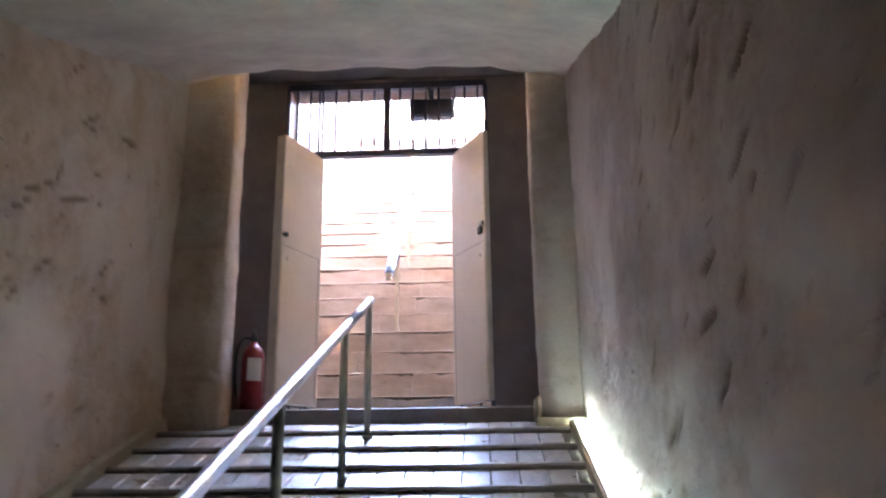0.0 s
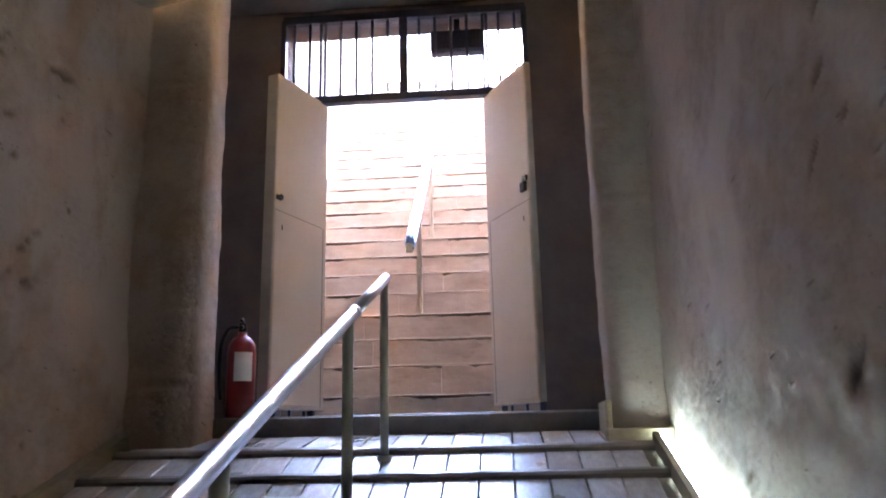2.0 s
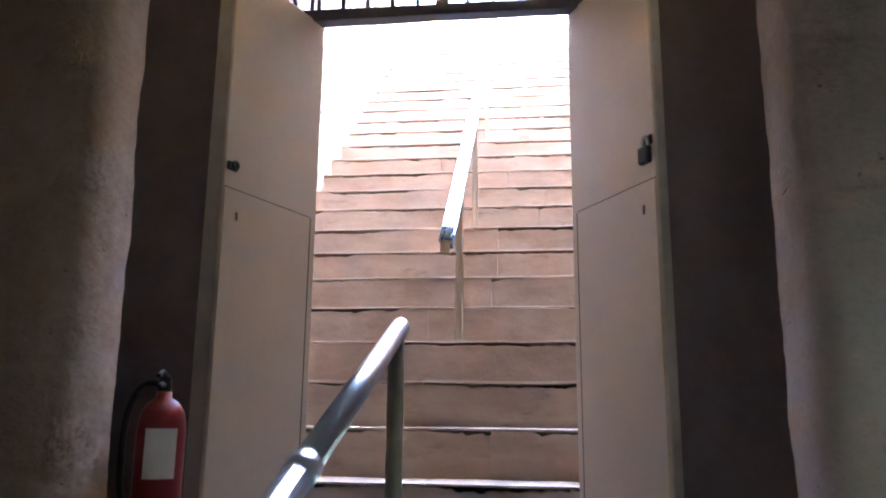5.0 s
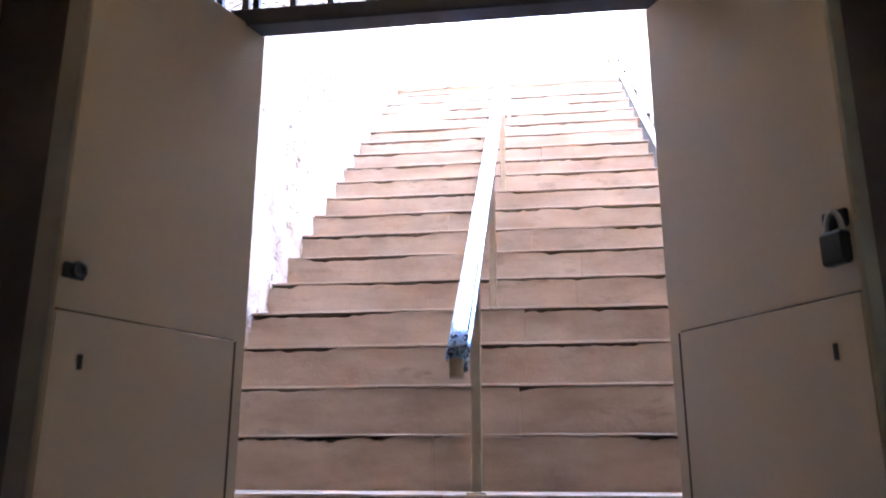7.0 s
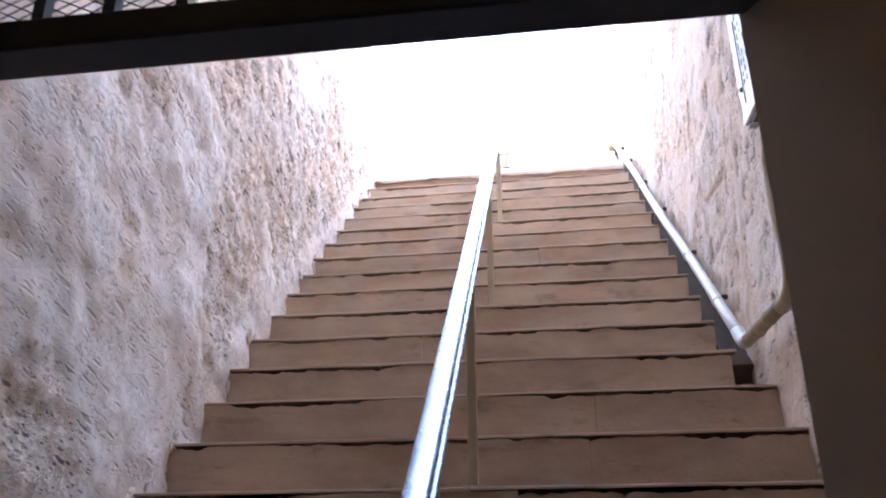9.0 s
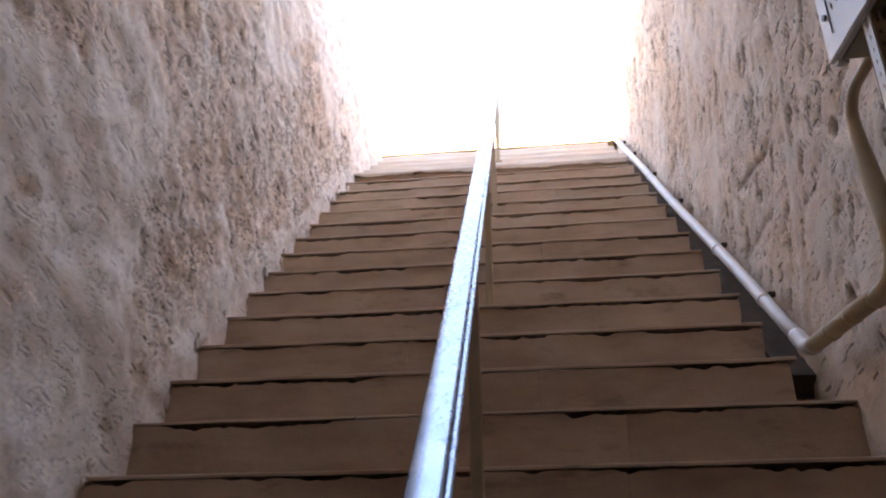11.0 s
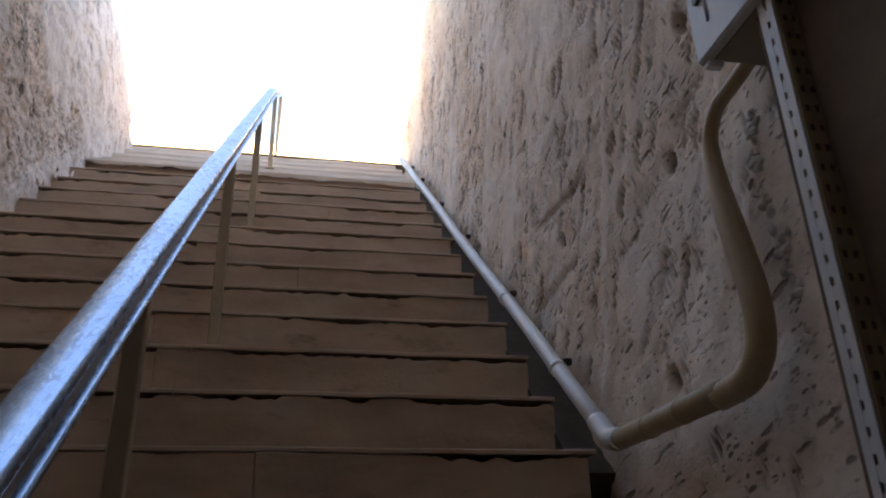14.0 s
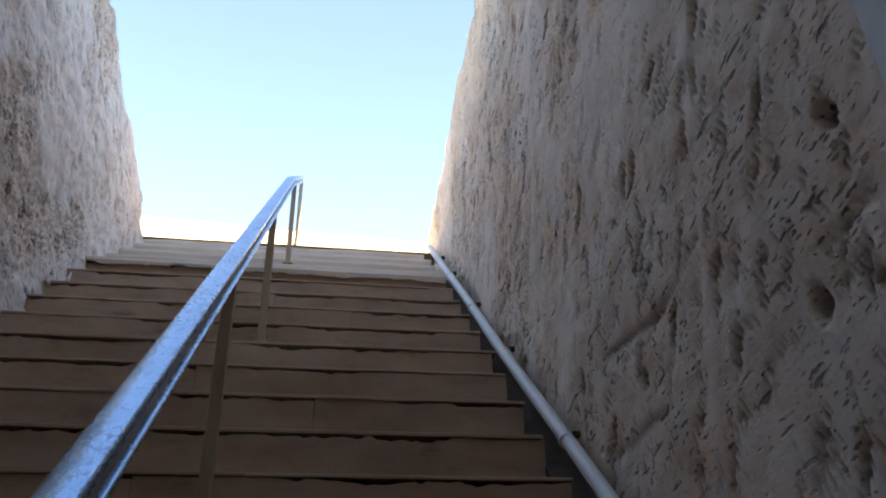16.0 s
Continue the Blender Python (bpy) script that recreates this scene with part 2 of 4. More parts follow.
def step_stone(name, stops, dirt):
    m, ns, ls, b = material(name, 0.8)
    v = coords(ns, ls)
    info = ns.new("ShaderNodeObjectInfo")
    a = noise_tex(ns, ls, coords(ns, ls, (0.7, 2, 2)), 3.0, 7, 0.62)
    col = ramp_node(ns, ls, a, list(zip((0.28, 0.52, 0.75), stops)))
    col = mix(ns, ls, 1.0, col, ramp_node(ns, ls, info.outputs["Random"], [(0, (0.95, 0.945, 0.94)), (1, (1.03, 1.03, 1.03))]), "MULTIPLY")
    stain = noise_tex(ns, ls, coords(ns, ls, (1.6, 5, 5)), 2.2, 6, 0.7)
    col = mix(ns, ls, ramp_node(ns, ls, stain, [(0.58, (0, 0, 0)), (0.72, (dirt, dirt, dirt))]), col, (0.17, 0.11, 0.075))
    ls.new(col, b.inputs["Base Color"])
    n1 = bump(ns, ls, b, noise_tex(ns, ls, v, 14, 5, 0.6), 0.3, 0.012)
    bump(ns, ls, b, noise_tex(ns, ls, v, 90, 3, 0.6), 0.25, 0.003, n1)
    return m


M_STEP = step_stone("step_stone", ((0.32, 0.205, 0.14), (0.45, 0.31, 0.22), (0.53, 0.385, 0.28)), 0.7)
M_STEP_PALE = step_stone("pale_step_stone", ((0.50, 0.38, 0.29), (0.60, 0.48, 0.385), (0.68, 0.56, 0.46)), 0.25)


def glowing(name, colour, strength):
    m, ns, ls, b = material(name, 0.4)
    b.inputs["Base Color"].default_value = (0.8, 0.8, 0.8, 1)
    b.inputs["Emission Color"].default_value = (*colour, 1)
    b.inputs["Emission Strength"].default_value = strength
    return m


M_LED = glowing("led_strip_glow", (0.42, 0.80, 1.0), 0.17)


# ---- mesh helpers ----
def linked(name, bm, mat, parent=None, smooth=False):
    me = bpy.data.meshes.new(name)
    bm.normal_update()
    bm.to_mesh(me)
    bm.free()
    me.materials.append(mat)
    if smooth:
        for p in me.polygons:
            p.use_smooth = True
    ob = new(name, me)
    if parent is not None:
        ob.parent = parent
    return ob


def part(name, bm, mat, parent, label="", smooth=False):
    ob = linked(name, bm, mat, parent, smooth)
    if label:
        ob["label"] = label
    return ob


def thing(name, label, category, group="", at=(0, 0, 0)):
    ob = new(name)
    ob.empty_display_size = 0.1
    ob.matrix_world = Matrix.Translation(at)
    return tagged(ob, label, category, group)


def box(x0, x1, y0, y1, z0, z1, bevel=0.0, bm=None):
    bm = bm or bmesh.new()
    made = bmesh.ops.create_cube(bm, size=1.0, matrix=Matrix.Translation(((x0 + x1) / 2, (y0 + y1) / 2, (z0 + z1) / 2)) @ Matrix.Diagonal((x1 - x0, y1 - y0, z1 - z0, 1)))
    if bevel > 0:
        edges = list({e for v in made["verts"] for e in v.link_edges})
        bmesh.ops.bevel(bm, geom=edges, offset=bevel, segments=1, affect="EDGES")
    return bm


def tube(points, radius, sides=12, bm=None, closed=True, square=None):
    """A tube along points, its radius one number or one for each point; square=(w, h) makes a rectangular bar instead."""
    bm = bm or bmesh.new()
    pts = [Vector(p) for p in points]
    rings = []
    side = None
    for i, p in enumerate(pts):
        d = (pts[min(i + 1, len(pts) - 1)] - pts[max(i - 1, 0)]).normalized()
        if side is None:
            side = d.cross(Vector((0, 0, 1)))
            side = Vector((1, 0, 0)) if side.length < 1e-3 else side
        side = (side - d * side.dot(d)).normalized()
        up = side.cross(d).normalized()
        if square:
            offs = [side * (sx * square[0] / 2) + up * (sz * square[1] / 2) for sx, sz in ((-1, -1), (1, -1), (1, 1), (-1, 1))]
        else:
            r = radius[i] if isinstance(radius, list) else radius
            offs = [side * (r * math.cos(k * math.tau / sides)) + up * (r * math.sin(k * math.tau / sides)) for k in range(sides)]
        rings.append([bm.verts.new(p + o) for o in offs])
    n = len(rings[0])
    for r, q in zip(rings, rings[1:]):
        for k in range(n):
            bm.faces.new((r[k], r[(k + 1) % n], q[(k + 1) % n], q[k]))
    if closed:
        bm.faces.new(list(reversed(rings[0])))
        bm.faces.new(rings[-1])
    bmesh.ops.recalc_face_normals(bm, faces=bm.faces)
    return bm


def bowed(points, per=8):
    """A smooth line through points."""
    p = [Vector(q) for q in points]
    p = [p[0] * 2 - p[1]] + p + [p[-1] * 2 - p[-2]]
    out = []
    for i in range(1, len(p) - 2):
        for k in range(per):
            t = k / per
            out.append(0.5 * (2 * p[i] + (p[i + 1] - p[i - 1]) * t + (2 * p[i - 1] - 5 * p[i] + 4 * p[i + 1] - p[i + 2]) * t * t
                              + (3 * p[i] - p[i - 1] - 3 * p[i + 1] + p[i + 2]) * t ** 3))
    return out + [p[-2]]


def lathe(profile, sides=20, at=(0, 0, 0)):
    bm = bmesh.new()
    rings = [[bm.verts.new((at[0] + r * math.cos(k * math.tau / sides), at[1] + r * math.sin(k * math.tau / sides), at[2] + z)) for k in range(sides)] for r, z in profile]
    for a, b in zip(rings, rings[1:]):
        for k in range(sides):
            bm.faces.new((a[k], a[(k + 1) % sides], b[(k + 1) % sides], b[k]))
    bm.faces.new(list(reversed(rings[0])))
    bm.faces.new(rings[-1])
    return bm


def rough(p, amount, seed):
    q = Vector(p) + Vector((seed * 3.7, seed * 1.9, seed))
    return amount * (0.9 * noise.noise(q * 1.1) + 0.5 * noise.noise(q * 3.1) + 0.28 * noise.noise(q * 8.3) + 0.14 * noise.noise(q * 19.0))


side_pits = ((2.30, 3.020, 0.024), (2.425, 2.445, 0.024), (3.15, 3.175, 0.024), (2.12, 3.35, 0.022))   # stray holes, y z radius
side_cuts = ((3.415, 3.345, 2.96, 3.31, 0.016, 0.022), (2.96, 3.31, 2.667, 3.39, 0.011, 0.014), (3.503, 3.02, 3.02, 3.04, 0.015, 0.016),
             (2.637, 2.897, 2.543, 2.912, 0.012, 0.015), (2.24, 3.123, 2.08, 3.15, 0.012, 0.014))   # long scratches, y z y z half width, depth


def smooth01(v, lo, hi):
    k = min(1.0, max(0.0, (v - lo) / (hi - lo)))
    return k * k * (3 - 2 * k)


def gouges(seed, count, y0, y1, low, high, tilt, spread, length, width, depth):
    """Pick marks strewn over a wall, sorted into cells: y, z, direction, half length, half width, depth."""
    r = random.Random(seed)
    cells = {}
    for _ in range(count):
        y = r.uniform(y0, y1)
        z = r.uniform(low(y), high(y))
        if noise.noise((y * 0.8 + seed, z * 0.8, 2.5)) < -0.12 + 0.3 * r.random() - 0.15:
            continue
        a = radians(r.gauss(tilt, spread))
        q = r.random() ** 2
        mark = (y, z, math.cos(a), math.sin(a), length[0] + (length[1] - length[0]) * q, r.uniform(*width) * (0.7 + 0.6 * q), r.uniform(*depth) * (0.6 + 0.6 * q))
        reach = mark[4] + 0.02
        for i in range(int((y - reach) // 0.2), int((y + reach) // 0.2) + 1):
            for j in range(int((z - reach) // 0.2), int((z + reach) // 0.2) + 1):
                cells.setdefault((i, j), []).append(mark)
    return cells


def hewn(p, amount, seed, seams=(), bite=1.0, marks=None, coat=(0.10, 0.30), stretch=(1.0, 0.8)):
    """Depth of a pick-dressed wall: swells, gouges and crust, calmer where old plaster covers it, with upright runs of plaster.
    Also how far plaster covers it and how deep a cut is, both 0 to 1."""
    x, y, z = p
    n = noise.noise((y * stretch[0] + seed, z * stretch[1], seed)) + 0.38 * noise.noise((y * 3.3, z * 2.9, seed + 7)) + 0.17 * noise.noise((y * 11, z * 10, seed + 9))
    coated = smooth01(n, *coat)
    for sy, w, dep in seams:
        off = abs(y - sy + 0.25 * (z - 3.5) - 0.07 * noise.noise((z * 0.9, sy, 1)) - 0.02 * noise.noise((z * 5, sy, 2))) / (w * (0.8 + 0.5 * noise.noise((z * 1.3, sy, 4))))
        coated = max(coated, 0.9 * smooth01(1.5 - off, 0.0, 0.7))
    if x < 0 and y > 0.3:
        coated = max(coated, 0.8 * smooth01(0.20 + 0.14 * noise.noise((y * 3, 4, 1)) + 0.05 * noise.noise((y * 14, z * 9, 1)) - (z - nosing_z(y)), 0.0, 0.09))
    bare = 1.0 - coated
    crust = noise.noise((y * 12, z * 11, seed)) + 0.6 * noise.noise((y * 29, z * 26, seed + 4))
    d = rough(p, amount, seed) - 0.008 * bite * coated
    d += bite * bare * (0.011 * max(-0.5, crust) + 0.006 * noise.noise((y * 60, z * 57, seed + 5)))
    cut = 0.0
    if marks is not None:
        for gy, gz, ca, sa, half, wide, dep in marks.get((int(y // 0.2), int(z // 0.2)), ()):
            u = ((y - gy) * ca + (z - gz) * sa) / half
            if -1.0 < u < 1.0:
                v = (-(y - gy) * sa + (z - gz) * ca + 0.25 * wide * noise.noise((y * 40, z * 40, gy))) / (wide * (1.0 - 0.5 * u * u))
                if -1.6 < v < 1.0:
                    k = (1.0 - u * u) * (1.0 - v * v if v > 0 else 1.0 - 0.39 * v * v)
                    d += dep * k * (0.45 + 0.55 * bare)
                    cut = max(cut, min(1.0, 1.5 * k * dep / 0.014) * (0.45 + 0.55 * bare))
    if x > 1.15 and y > 0.3:
        for py, pz, pr in side_pits:
            k = math.exp(-(((y - py) ** 2 + 0.6 * (z - pz) ** 2) / pr ** 2) ** 2)
            d += 0.05 * k
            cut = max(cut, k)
        for ya, za, yb, zb, w, dep in side_cuts:
            k = min(1.0, max(0.0, ((y - ya) * (yb - ya) + (z - za) * (zb - za)) / ((yb - ya) ** 2 + (zb - za) ** 2)))
            off = math.hypot(y - ya - k * (yb - ya), z - za - k * (zb - za) - 0.012 * noise.noise((y * 9, ya, 3)))
            k = (0.7 + 0.6 * noise.noise((y * 13, za, 5))) * math.exp(-(off / w) ** 2)
            d += dep * k
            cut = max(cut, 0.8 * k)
    return d, coated, cut


def wall_sheet(name, side_x, out, y0, y1, bottom, top, mat, cell, amount, seed, thick=0.6, seams=(), bite=1.0, marks=None, coat=(0.10, 0.30), stretch=(1.0, 0.8)):
    """A hewn wall along y at x = side_x, solid on the side `out` (+1 or -1), between the heights bottom(y) and top(y)."""
    bm = bmesh.new()
    plaster, cuts = bm.verts.layers.float.new("plaster"), bm.verts.layers.float.new("cut")
    ny = max(2, int((y1 - y0) / cell))
    nz = max(2, int((top((y0 + y1) / 2) - bottom((y0 + y1) / 2)) / cell))
    grid = []
    for i in range(ny + 1):
        y = y0 + (y1 - y0) * i / ny
        b, t = bottom(y), top(y)
        col = []
        for j in range(nz + 1):
            z = b + (t - b) * j / nz
            d, coated, cut = hewn((side_x, y, z), amount, seed, seams, bite, marks, coat, stretch)
            v = bm.verts.new((side_x + out * d, y, z))
            v[plaster], v[cuts] = coated, cut
            col.append(v)
        grid.append(col)
    for i in range(ny):
        for j in range(nz):
            f = (grid[i][j], grid[i][j + 1], grid[i + 1][j + 1], grid[i + 1][j])
            bm.faces.new(f if out > 0 else tuple(reversed(f)))
    rim = [c[0] for c in grid] + grid[-1][1:] + [c[-1] for c in reversed(grid[:-1])] + list(reversed(grid[0][1:-1]))
    back = [bm.verts.new((side_x + out * thick, v.co.y, v.co.z)) for v in rim]
    for k in range(len(rim)):
        a, b = k, (k + 1) % len(rim)
        bm.faces.new((rim[a], back[a], back[b], rim[b]))
    bm.faces.new(back)
    bmesh.ops.recalc_face_normals(bm, faces=bm.faces)
    ob = linked(name, bm, mat, None, True)
    return tagged(ob, kind="structure")


# ---- large structure ----
def top_right(y):
    return 6.22 + max(0.0, 7.5 - y) * 0.19 + 0.08 * noise.noise((y * 2.3, 1, 4)) + 0.06 * noise.noise((y * 7, 2, 4)) + 0.04 * noise.noise((y * 17, 2, 9))


def top_left(y):
    return 5.70 + 0.26 * min(1.0, max(0.0, (7.02 - y) / 0.35)) + max(0.0, 6.6 - y) * 0.36 + 0.10 * noise.noise((y * 2.1, 7, 4)) + 0.07 * noise.noise((y * 7, 9, 4)) + 0.04 * noise.noise((y * 17, 9, 9))


stair_low = lambda y: nosing_z(y) - 0.1
passage_top = lambda y: max(ceiling_z(y), 2.9 if y > -0.9 else 0) + 0.15
left_marks = gouges(11, 1900, 0.4, 7.0, stair_low, top_left, 118, 14, (0.015, 0.09), (0.005, 0.010), (0.008, 0.018))
right_marks = gouges(12, 4300, 1.2, 7.5, stair_low, top_right, 122, 11, (0.016, 0.085), (0.005, 0.009), (0.008, 0.017))
low_left_marks = gouges(13, 200, -7.0, -1.0, ramp_z, ceiling_z, 40, 14, (0.03, 0.16), (0.009, 0.014), (0.008, 0.018))
low_right_marks = gouges(14, 300, -7.0, -1.0, ramp_z, ceiling_z, 148, 12, (0.03, 0.15), (0.012, 0.018), (0.010, 0.020))
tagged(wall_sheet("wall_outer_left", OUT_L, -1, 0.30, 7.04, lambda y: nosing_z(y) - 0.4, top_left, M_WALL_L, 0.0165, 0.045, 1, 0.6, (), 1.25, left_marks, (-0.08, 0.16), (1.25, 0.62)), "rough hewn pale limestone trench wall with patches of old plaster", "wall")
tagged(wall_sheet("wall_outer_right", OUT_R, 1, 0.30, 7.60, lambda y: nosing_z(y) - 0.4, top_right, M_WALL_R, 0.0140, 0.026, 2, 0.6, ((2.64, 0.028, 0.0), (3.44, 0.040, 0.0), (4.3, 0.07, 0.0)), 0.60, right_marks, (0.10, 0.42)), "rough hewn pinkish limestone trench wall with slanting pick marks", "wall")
tagged(wall_sheet("wall_outer_jamb", 1.105, 1, 0.31, 1.60, lambda y: nosing_z(y) - 0.5, lambda y: 3.6, M_JAMB, 0.05, 0.02, 3, 0.18, (), 0.3), "brown plastered rock jamb beside the gate, coloured dark as shaded", "wall")
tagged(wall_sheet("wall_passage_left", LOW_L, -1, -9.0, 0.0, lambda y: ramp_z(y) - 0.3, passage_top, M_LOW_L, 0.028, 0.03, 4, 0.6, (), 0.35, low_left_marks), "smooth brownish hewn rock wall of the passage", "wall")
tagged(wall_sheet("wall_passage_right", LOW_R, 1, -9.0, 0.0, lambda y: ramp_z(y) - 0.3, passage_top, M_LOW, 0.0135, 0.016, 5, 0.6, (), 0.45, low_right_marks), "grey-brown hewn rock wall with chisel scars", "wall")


def pilaster(name, x0, x1, seed, mat):
    bm = bmesh.new()
    nz = 150
    rows = []
    cracks = ((1.08, 0.016), (1.52, 0.008), (0.62, 0.008), (0.20, 0.010), (1.86, 0.012), (2.2, 0.010))
    ring = [(x0, -0.90), (x0 + (x1 - x0) / 3, -0.90), (x0 + 2 * (x1 - x0) / 3, -0.90), (x1, -0.90), (x1, -0.73), (x1, -0.56), (x0, -0.56), (x0, -0.73)]
    for j in range(nz + 1):
        z = -0.3 + 3.2 * j / nz
        rows.append([bm.verts.new((x + rough((x, y, z), 0.022, seed), y + rough((y, z, x), 0.022, seed + 1) + (0 if y > -0.8 else sum(dp * math.exp(-((z - zc - 0.05 * (x - x0) * (1 if dp > 0.009 else -1)) / 0.014) ** 2) for zc, dp in cracks)), z)) for x, y in ring])
    n = len(ring)
    for a, b in zip(rows, rows[1:]):
        for k in range(n):
            bm.faces.new((a[k], a[(k + 1) % n], b[(k + 1) % n], b[k]))
    bm.faces.new(rows[0]), bm.faces.new(rows[-1])
    bmesh.ops.recalc_face_normals(bm, faces=bm.faces)
    bmesh.ops.bevel(bm, geom=[e for e in bm.edges if abs(e.verts[0].co.z - e.verts[1].co.z) > 0.015 and e.calc_face_angle(0) > 1.2], offset=0.02, segments=2, affect="EDGES")
    return tagged(linked(name, bm, mat, None, True), "hewn limestone door jamb with chipped edges", "pilaster", kind="structure")


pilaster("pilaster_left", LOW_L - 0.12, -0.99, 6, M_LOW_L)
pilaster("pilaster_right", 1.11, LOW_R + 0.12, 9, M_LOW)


def ceiling():
    bm = bmesh.new()
    nx, ny = 24, 70
    g = []
    for i in range(nx + 1):
        x = LOW_L - 0.3 + (LOW_R - LOW_L + 0.6) * i / nx
        g.append([bm.verts.new((x, -9 + 8.08 * j / ny, ceiling_z(-9 + 8.08 * j / ny) - 0.10 * (x / 1.4) ** 4 + rough((x, -9 + 8.08 * j / ny, 0), 0.05, 12))) for j in range(ny + 1)])
    for i in range(nx):
        for j in range(ny):
            bm.faces.new((g[i][j], g[i + 1][j], g[i + 1][j + 1], g[i][j + 1]))
    bmesh.ops.recalc_face_normals(bm, faces=bm.faces)
    bmesh.ops.solidify(bm, geom=bm.faces[:], thickness=-0.6)
    return bm


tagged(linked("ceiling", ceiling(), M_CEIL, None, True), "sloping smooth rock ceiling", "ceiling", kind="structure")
tagged(linked("ceiling_porch", box(LOW_L - 0.3, LOW_R + 0.3, -0.915, 0.0, 2.82, 3.4), M_PORCH), "rock ceiling before the gate, its shade in the colour", "ceiling", kind="structure")
tagged(linked("wall_end", box(-2.0, 2.0, -9.4, -9.0, -4.2, 1.6), M_LOW), "rock wall closing the lower passage", "wall", kind="structure")


# outer faces and upper wall are unseen; 10.6 m keeps sun off the stair
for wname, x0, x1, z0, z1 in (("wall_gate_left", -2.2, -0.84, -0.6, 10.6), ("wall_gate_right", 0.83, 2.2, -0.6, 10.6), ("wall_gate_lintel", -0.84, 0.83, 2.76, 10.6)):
    tagged(linked(wname, box(x0, x1, 0.0, 0.16, z0, z1), M_PORCH), "grey-brown plastered wall round the steel gate, coloured dark as shaded", "wall", kind="structure")
    tagged(linked(wname + "_outer", box(x0, x1, 0.16, 0.30, z0, z1), M_JAMB), "unseen dark brown outer face round the gate, raised to block the sun", "wall", kind="structure")
tagged(linked("platform", box(LOW_L, LOW_R, PLATFORM_Y, FIRST_Y + 0.03, -0.4, PLATFORM_Z, 0.012), M_FLOOR), "worn stone threshold platform before the gate", "threshold", kind="structure")
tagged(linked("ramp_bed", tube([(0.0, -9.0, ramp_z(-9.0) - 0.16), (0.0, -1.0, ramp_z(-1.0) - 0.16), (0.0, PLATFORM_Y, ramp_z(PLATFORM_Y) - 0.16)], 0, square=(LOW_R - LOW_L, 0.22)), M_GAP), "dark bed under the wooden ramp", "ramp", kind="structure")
tagged(linked("stair_bed", tube([(0.0, FIRST_Y - 0.1, nosing_z(FIRST_Y - 0.1) - 0.56), (0.0, LAST_Y, LAST_Z - 0.56), (0.0, CREST_Y, CREST_Z - 0.56)], 0, square=(2.7, 0.22)), M_GAP), "packed dirt under the outer stair, darkened for the shade in its gaps", "stair bed", kind="structure")

# added dark strip: shade of the hollows between step ends and wall
tagged(linked("step_end_shade", tube([(1.175, 2.86, nosing_z(2.86) - 0.18), (1.175, LAST_Y, LAST_Z - 0.18), (1.175, CREST_Y - 0.2, CREST_Z - 0.36)], 0, square=(0.17, 0.10)), M_GAP), "dark strip standing in for the shaded hollows at the step ends", "gutter", kind="structure")


def ground():
    """Desert ground: one sheet to the horizon, open over the trench, rising behind the gate as an unseen hill that
    blocks the sun.
    """
    bm = bmesh.new()
    xs = [-400, -120, -40, -14, -6, -3, -1.75, -1.30, 1.22, 1.75, 3, 6, 14, 40, 120, 400]
    ys = [-300, -100, -30, -10, -3, 0.15, 1.5, 3, 4.5, 5.6, 6.6, 7.02, 7.6, 9.0, 12, 25, 70, 200, 600]
    xs[7], xs[8] = OUT_L - 0.10, OUT_R + 0.10
    g = {}
    for i, x in enumerate(xs):
        for j, y in enumerate(ys):
            z = (top_left(y) if x < 0 else top_right(y)) if y < (7.0 if x < 0 else 7.7) else CREST_Z - 0.01 * (y - 7.0)
            if y > 7.0 and abs(x) < 1.4:
                z = CREST_Z
            # height added out of view behind the gate, to shade the stair
            z += 2.4 if y < 0.2 else 0.0
            z = min(z, 14 + 0.02 * -y) if y < -3 else z
            if y > 200:
                z = CREST_Z - 4
            off = max(0, abs(x) - 1.5)
            g[i, j] = bm.verts.new((x, y, z + (0.25 * noise.noise((x * 0.3, y * 0.3, 2)) if off else 0)))
    for i in range(len(xs) - 1):
        for j in range(len(ys) - 1):
            if i == 7 and 0.1 < ys[j] < 7.0:
                continue
            bm.faces.new((g[i, j], g[i + 1, j], g[i + 1, j + 1], g[i, j + 1]))
    return bm


tagged(linked("ground", ground(), M_SAND, None, True), "sunlit pale desert ground, with an unseen hillside raised to block the sun", "ground", kind="structure")


def ledge():
    """A low sunlit limestone kerb beyond the stair's head, higher towards one end."""
    bm = bmesh.new()
    n = 40
    rows = []
    for i in range(n + 1):
        x = -2.3 + 3.8 * i / n
        h = 0.68 - 0.040 * (x + 1.3) + 0.02 * noise.noise((x * 4, 3, 1))
        rows.append([bm.verts.new((x, y + 0.02 * noise.noise((x * 5, y, z)), CREST_Z + z)) for y, z in ((7.78, -0.3), (7.80, h - 0.03), (7.85, h), (8.15, h), (8.2, -0.3))])
    for a, b in zip(rows, rows[1:]):
        for k in range(4):
            bm.faces.new((a[k], b[k], b[k + 1], a[k + 1]))
    bm.faces.new(rows[0]), bm.faces.new(rows[-1])
    bmesh.ops.recalc_face_normals(bm, faces=bm.faces)
    return bm


tagged(linked("kerb", ledge(), M_SAND), "sunlit limestone kerb beyond the head of the stair", "kerb", kind="structure")

# ---- gate ----
GATE_TOP, TRANSOM = 2.73, 2.10
gate = thing("gate_frame", "dark blue-black steel gate frame with barred fanlight and mesh", "gate frame", at=(0, -0.03, PLATFORM_Z))


def frame_part(name, x0, x1, z0, z1, d=0.05, bevel=0.004):
    return part(name, box(x0, x1, -d / 2, d / 2, z0 - PLATFORM_Z, z1 - PLATFORM_Z, bevel), M_FRAME, gate)


